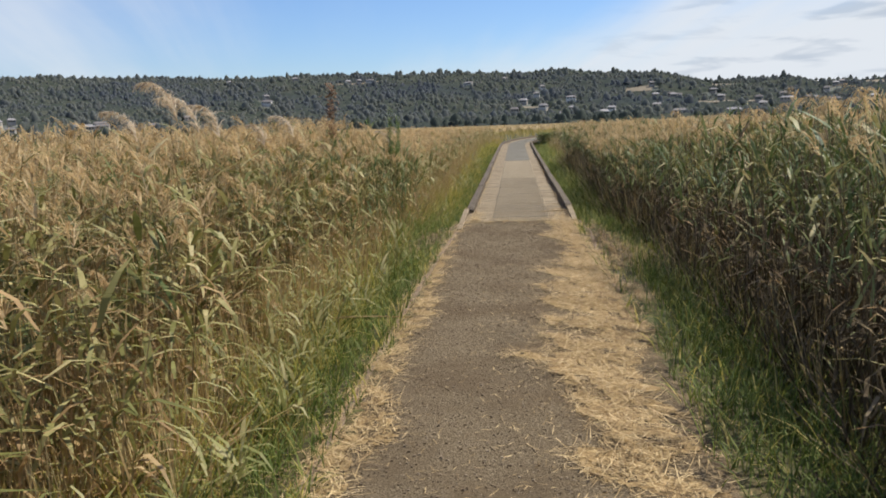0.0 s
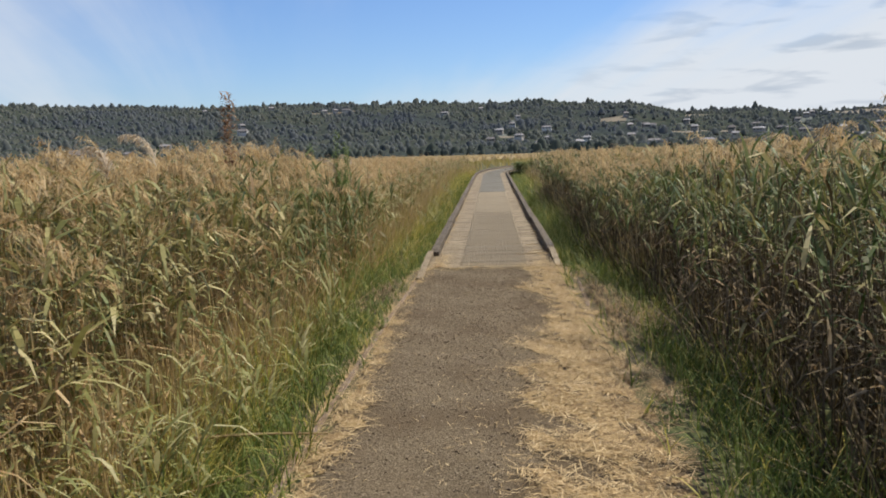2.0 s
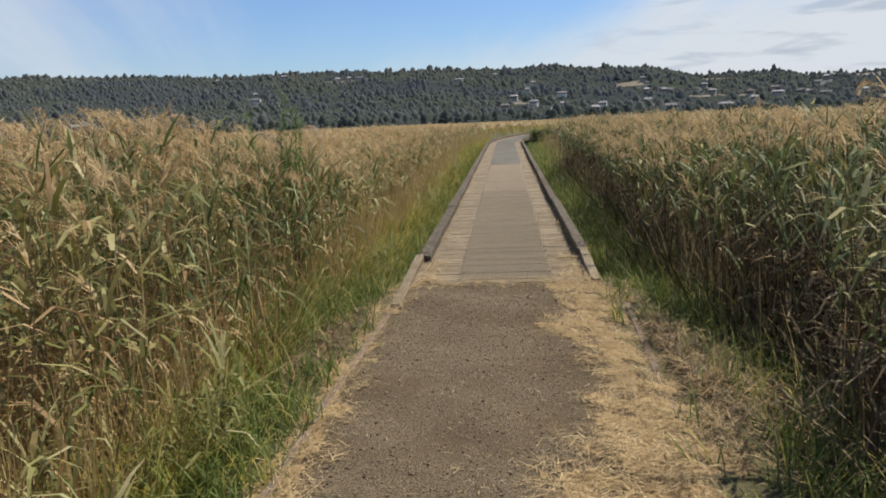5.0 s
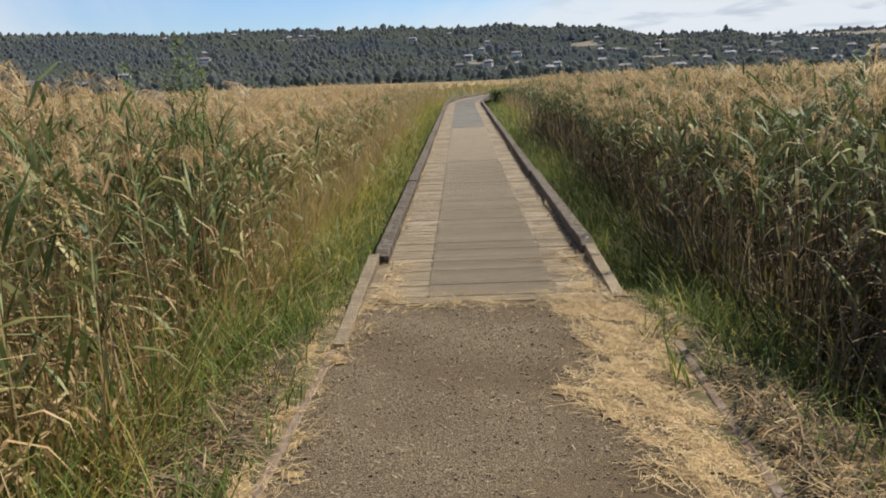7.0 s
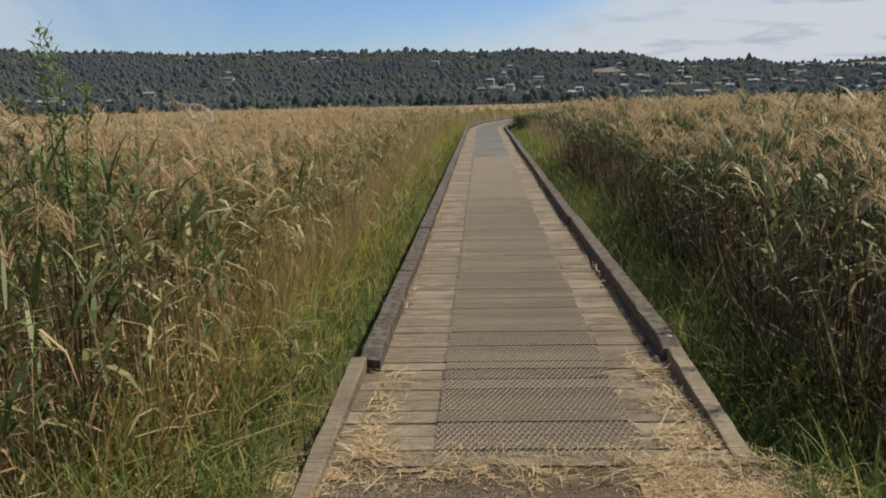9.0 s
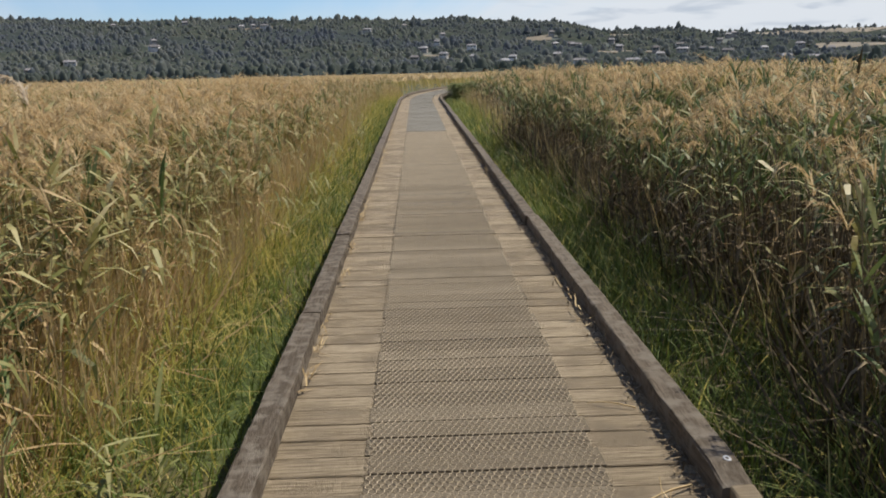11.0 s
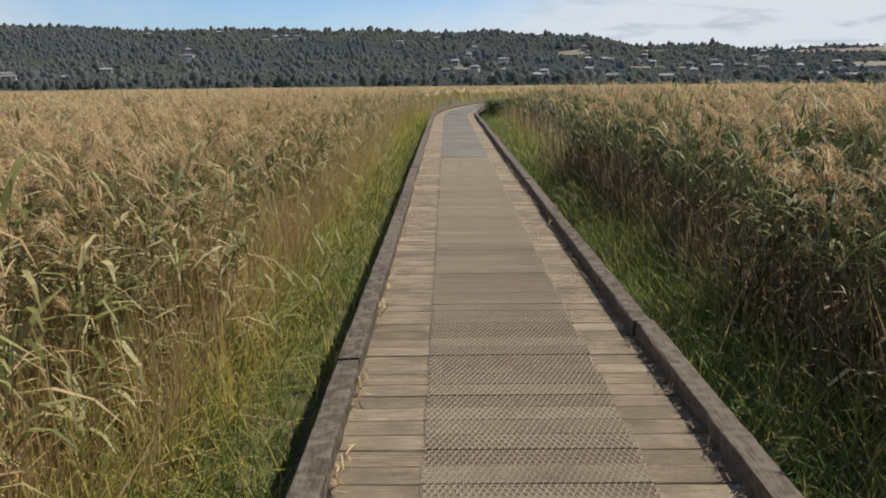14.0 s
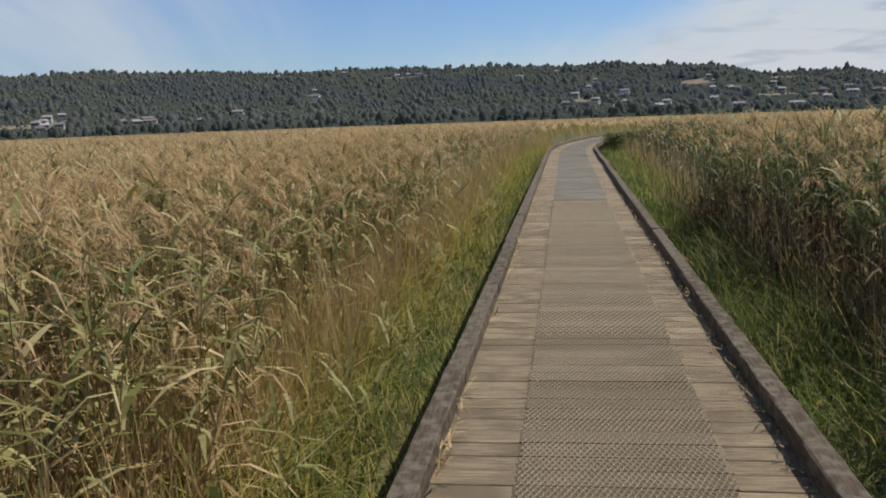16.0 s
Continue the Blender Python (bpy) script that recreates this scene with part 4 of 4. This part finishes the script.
def woods():
    n = 19000
    r, az = np.sqrt(RNG.uniform(628 ** 2, 1545 ** 2, n)), RNG.uniform(-0.66, 0.66, n)
    x, y = r * np.sin(az), r * np.cos(az)
    s = ripple(x, y, 240) * 0.6 + ripple(x, y, 90) * 0.5 < np.where((np.degrees(az) > 2) & (r < 1300), 0.55, 0.85)
    for a_h, r_h in HOUSES:
        s &= ~((np.abs(az - a_h) * r_h < 9) & (r > r_h - 50) & (r < r_h + 9))
    for a0, a1, r0, r1 in FIELDS:
        s &= ~((az > radians(a0)) & (az < radians(a1)) & (r > r0 - 40) & (r < r1) & (RNG.random(n) < 0.9))
    x, y, r = x[s], y[s], r[s]
    n = len(x)
    z = hill_height(x, y)
    hgt = RNG.gamma(10, 0.56, n) * np.where((r > 1460) & (RNG.random(n) < 0.12), 1.4, 1)
    wide = hgt * RNG.uniform(0.3, 0.46, n)
    foot = r < 690 + 40 * ripple(x, y, 60)
    sides, levels = 5, ((1.0, 0.4), (0.72, 0.8), (0.18, 1.0))
    V = np.zeros((n, len(levels), sides, 3))
    turn = RNG.uniform(0, 6.28, n)
    for i, (rad, up) in enumerate(levels):
        for j in range(sides):
            bulge = rad * wide * RNG.uniform(0.8, 1.2, n)
            V[:, i, j] = np.stack([x + bulge * np.cos(turn + 6.2832 * j / sides), y + bulge * np.sin(turn + 6.2832 * j / sides), z + hgt * (up + RNG.normal(0, 0.05, n))], 1)
    i, j = (g.ravel() for g in np.meshgrid(np.arange(len(levels) - 1), np.arange(sides), indexing="ij"))
    F = np.stack([i * sides + j, i * sides + (j + 1) % sides, (i + 1) * sides + (j + 1) % sides, (i + 1) * sides + j], 1)
    top = 2 * sides + np.array([[0, 1, 2, 3]])
    F = np.concatenate([F, top])
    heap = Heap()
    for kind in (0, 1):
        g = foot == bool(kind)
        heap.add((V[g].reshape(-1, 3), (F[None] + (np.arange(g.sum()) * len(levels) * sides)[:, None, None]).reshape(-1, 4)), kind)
    # the closed canopy between them
    A, R = np.meshgrid(np.radians(np.arange(-40, 40.1, 0.17)), np.arange(632, 1546, 7.0))
    A = A + RNG.normal(0, 0.0008, A.shape)
    X, Y = R * np.sin(A), R * np.cos(A)
    open_land = np.zeros(A.shape)
    for a_h, r_h in HOUSES:
        open_land = np.maximum(open_land, (np.abs(A - a_h) * r_h < 10) & (R > r_h - 50) & (R < r_h + 9))
    for a0, a1, r0, r1 in FIELDS:
        open_land = np.maximum(open_land, (A > radians(a0)) & (A < radians(a1)) & (R > r0 - 25) & (R < r1 + 5))
    Z = hill_height(X, Y) - 1 + (4.6 + 1.3 * ripple(X, Y, 23) + 1.0 * ripple(X, Y, 60) + RNG.normal(0, 0.9, A.shape)) * (1 - open_land) * smooth01((R - 630) / 28) - 2 * open_land
    c = A.shape[1]
    i = (np.arange(A.shape[0] - 1)[:, None] * c + np.arange(c - 1)).ravel()
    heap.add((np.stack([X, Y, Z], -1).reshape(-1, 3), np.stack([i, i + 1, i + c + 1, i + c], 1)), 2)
    return tagged(heap.build("woods", [HAZY_FOREST, BASE_TREES, CANOPY], True), "dark green eucalypt woods covering the hillside, crowns paled by painted haze", "woods", kind="stuff")


woods()


# ---- single plants ----
def weed(name, x, y, z_top, spread, stems, leaves, label, leaf_mat=WEED, leaf_size=(0.05, 0.12), low=0.25):
    """A branching plant: thin tapering stems and many small leaves."""
    z0 = float(land(np.array(x), np.array(y)))
    root = tagged(new(name), label, name.replace("_", " "))
    root.location = (x, y, z0)
    leaf_heap = Heap()
    H = z_top - z0
    head = RNG.uniform(0, 6.28, stems)
    lean = RNG.uniform(0.02, 0.35, stems) * spread
    L = H * RNG.uniform(0.75, 1.0, stems)
    L[0], lean[0] = H, 0.02
    P = np.zeros((stems, 3))
    for k in range(stems):
        one = Heap()
        for tw in (0, math.pi / 2):
            one.add(ribbons(P[k:k + 1], head[k:k + 1], math.pi / 2 - lean[k], -lean[k] * 0.4, L[k], 0.008, 4, 1.0, 0.25, head[k:k + 1] + tw), 0)
        one.build("stem", [WEED_STEM if leaf_mat is WEED else STEM]).parent = root
    pick = RNG.integers(0, stems, leaves)
    f = RNG.uniform(low, 1.0, leaves)
    off = np.sin(lean[pick] * (1 + 0.2 * f)) * L[pick] * f
    Q = np.stack([np.cos(head[pick]) * off, np.sin(head[pick]) * off, L[pick] * f * np.cos(lean[pick])], 1) + RNG.normal(0, 0.035 * spread, (leaves, 3))
    leaf_heap.add(ribbons(Q, RNG.uniform(0, 6.28, leaves), RNG.uniform(0.1, 1.1, leaves), RNG.uniform(-1.2, 0, leaves), RNG.uniform(*leaf_size, leaves), RNG.uniform(0.012, 0.03, leaves) * leaf_size[1] / 0.12, 2, 0.3, 0.1), 0)
    leaf_heap.build("foliage", [leaf_mat]).parent = root
    return root


weed("tall_weed", -1.93, 13.75, 1.78, 0.5, 6, 1300, "tall leafy green weed rising above the reeds", WEED, (0.03, 0.075), 0.68)
weed("dock_stalk", -1.72, 8.17, 1.90, 0.6, 1, 300, "tall rusty brown dock stalk full of seed", SEED_HEAD, (0.03, 0.08), 0.8)
weed("dry_stalk", -4.1, 26.0, 1.30, 0.4, 2, 150, "dark leaning dry stalk above the reed heads", SEED_HEAD, (0.04, 0.1), 0.5)


def tall_reed(x, y, z_top, drift, size, leaves=6):
    """One reed standing clear of the bed: a stem, long leaves and a nodding feathery plume."""
    z0 = float(land(np.array(x), np.array(y)))
    root = tagged(new("tall_reed"), "tall reed with a big pale nodding feathery plume", "reed", "reeds standing above the bed")
    root.location = (x, y, z0)
    H = z_top - z0 - 0.16 * size
    stem = Heap()
    for tw in (0, 1.57):
        stem.add(ribbons(np.zeros((1, 3)), drift, 1.54, -0.04, H, 0.008, 4, 1.0, 0.5, np.array([tw])), 0)
    stem.build("stem", [STEM]).parent = root
    for k in range(leaves):
        one, head = Heap(), RNG.normal(drift, 0.9)
        at = np.array([[0.03 * math.cos(drift), 0.03 * math.sin(drift), H * RNG.uniform(0.5, 0.95)]])
        one.add(ribbons(at, head, RNG.uniform(0.7, 1.2), RNG.uniform(-2.2, -0.8), RNG.uniform(0.3, 0.45), RNG.uniform(0.022, 0.036), 5, 0.5, 0.05), 0)
        one.build("leaf", [LEAF]).parent = root
    plume, n = Heap(), 260
    f = RNG.random(n) ** 0.8
    bow = 1.45 - 1.6 * f  # the axis bends over along its length
    run = 0.34 * size * f
    P = np.stack([np.cos(drift) * run * 0.62 * f + 0.05 * math.cos(drift), np.sin(drift) * run * 0.62 * f + 0.05 * math.sin(drift), H - 0.03 + run * (1 - 0.42 * f * f)], 1)
    head = drift + RNG.normal(0, 0.75, n)
    plume.add(ribbons(P, head, bow - RNG.uniform(0.0, 0.8, n), RNG.uniform(-1.0, -0.2, n), RNG.uniform(0.05, 0.12, n) * size * (1.15 - 0.6 * f), RNG.uniform(0.004, 0.008, n), 2, 0.7, 0.4, head + RNG.uniform(0.5, 2.6, n)), 0)
    plume.build("plume", [PALE_PLUME]).parent = root
    return root


for x, y, z_top, drift, size in ((-1.80, 4.74, 1.84, 2.9, 1.15), (-1.72, 4.86, 1.76, 3.1, 1.1), (-1.66, 5.0, 1.72, 2.8, 1.0), (-2.1, 4.9, 1.70, 3.3, 0.9), (-1.75, 7.1, 1.66, 3.0, 0.95), (-1.95, 6.9, 1.60, 2.6, 0.9), (-1.86, 13.45, 1.42, 3.0, 1.1), (-2.1, 16.2, 1.46, 2.9, 0.9), (-2.3, 17.3, 1.44, 3.2, 0.9)):
    tall_reed(x, y, z_top, drift, size)


def shrub(x, y, w, h):
    """A dense rounded bush: a forked stem under a crown of many leaves in uneven clumps."""
    z0 = float(land(np.array(x), np.array(y)))
    root = tagged(new("round_shrub"), "dark green rounded shrub beside the bend of the boardwalk", "shrub")
    root.location = (x, y, z0)
    stems, crown = Heap(), Heap()
    head = RNG.uniform(0, 6.28, 12)
    stems.add(ribbons(np.zeros((12, 3)), head, RNG.uniform(0.7, 1.4, 12), 0.1, h * 0.7, 0.03, 3, 1.0, 0.3), 0)
    c = RNG.normal(0, 1, (26, 3))
    c = c / np.linalg.norm(c, axis=1)[:, None] * RNG.uniform(0.3, 0.95, 26)[:, None]
    pick = RNG.integers(0, 26, 6500)
    P = c[pick] + RNG.normal(0, 0.17, (6500, 3))
    P = P * np.array([w / 2, w / 2, h / 2]) + np.array([0, 0, h * 0.5])
    P[:, 2] = np.maximum(P[:, 2], 0.05)
    crown.add(ribbons(P, RNG.uniform(0, 6.28, 6500), RNG.uniform(-0.2, 1.2, 6500), -0.5, RNG.uniform(0.06, 0.14, 6500), RNG.uniform(0.04, 0.075, 6500), 2, 0.3, 0.15), 0)
    for nm, hp, mt in (("stem", stems, WEED_STEM), ("crown", crown, SHRUB_LEAF)):
        ob = hp.build(nm, [mt])
        ob.parent = root


shrub(2.02, 51.6, 1.8, 0.72 - float(land(np.array(1.93), np.array(52.3))))


def fallen_stem(p, q, radius, label):
    """A dry reed stem lying about, with its joints slightly thickened."""
    p, q = Vector(p), Vector(q)
    bm = bmesh.new()
    rings, n = [], 9
    side = (q - p).cross(Vector((0, 0, 1))).normalized()
    for i in range(n):
        f = i / (n - 1)
        c = p.lerp(q, f) + Vector((0, 0, 0.012 * math.sin(3.1 * f)))
        r = radius * (1 - 0.5 * f) * (1.2 if i % 3 == 0 else 1)
        rings.append([bm.verts.new(c + side * r * math.cos(a) + Vector((0, 0, r * math.sin(a)))) for a in (0, 1.26, 2.51, 3.77, 5.03)])
    for a, b in zip(rings, rings[1:]):
        for j in range(5):
            bm.faces.new((a[j], a[(j + 1) % 5], b[(j + 1) % 5], b[j]))
    bm.faces.new(rings[0]), bm.faces.new(rings[-1])
    bmesh.ops.recalc_face_normals(bm, faces=bm.faces[:])
    return tagged(part("fallen_stem", bm, STRAW), label, "reed stem", "fallen reed stems")


fallen_stem((0.86, 14.62, 0.012), (0.36, 14.50, 0.008), 0.006, "long pale dry reed stem lying across the boards")
fallen_stem((0.76, 14.92, 0.014), (0.55, 14.80, 0.008), 0.005, "short pale dry reed stem lying on the boards")
fallen_stem((0.74, 15.62, 0.012), (0.55, 15.70, 0.008), 0.004, "short pale dry reed stem lying on the boards")
fallen_stem((-1.55, 6.72, 0.06), (-0.86, 6.86, 0.03), 0.010, "thick dry reed stem fallen onto the path edge")
fallen_stem((1.45, 16.6, -0.12), (1.95, 17.4, 0.25), 0.003, "thin pale dry stem leaning in the grass")
fallen_stem((1.30, 19.9, -0.12), (1.85, 20.9, 0.28), 0.003, "thin pale dry stem leaning in the grass")
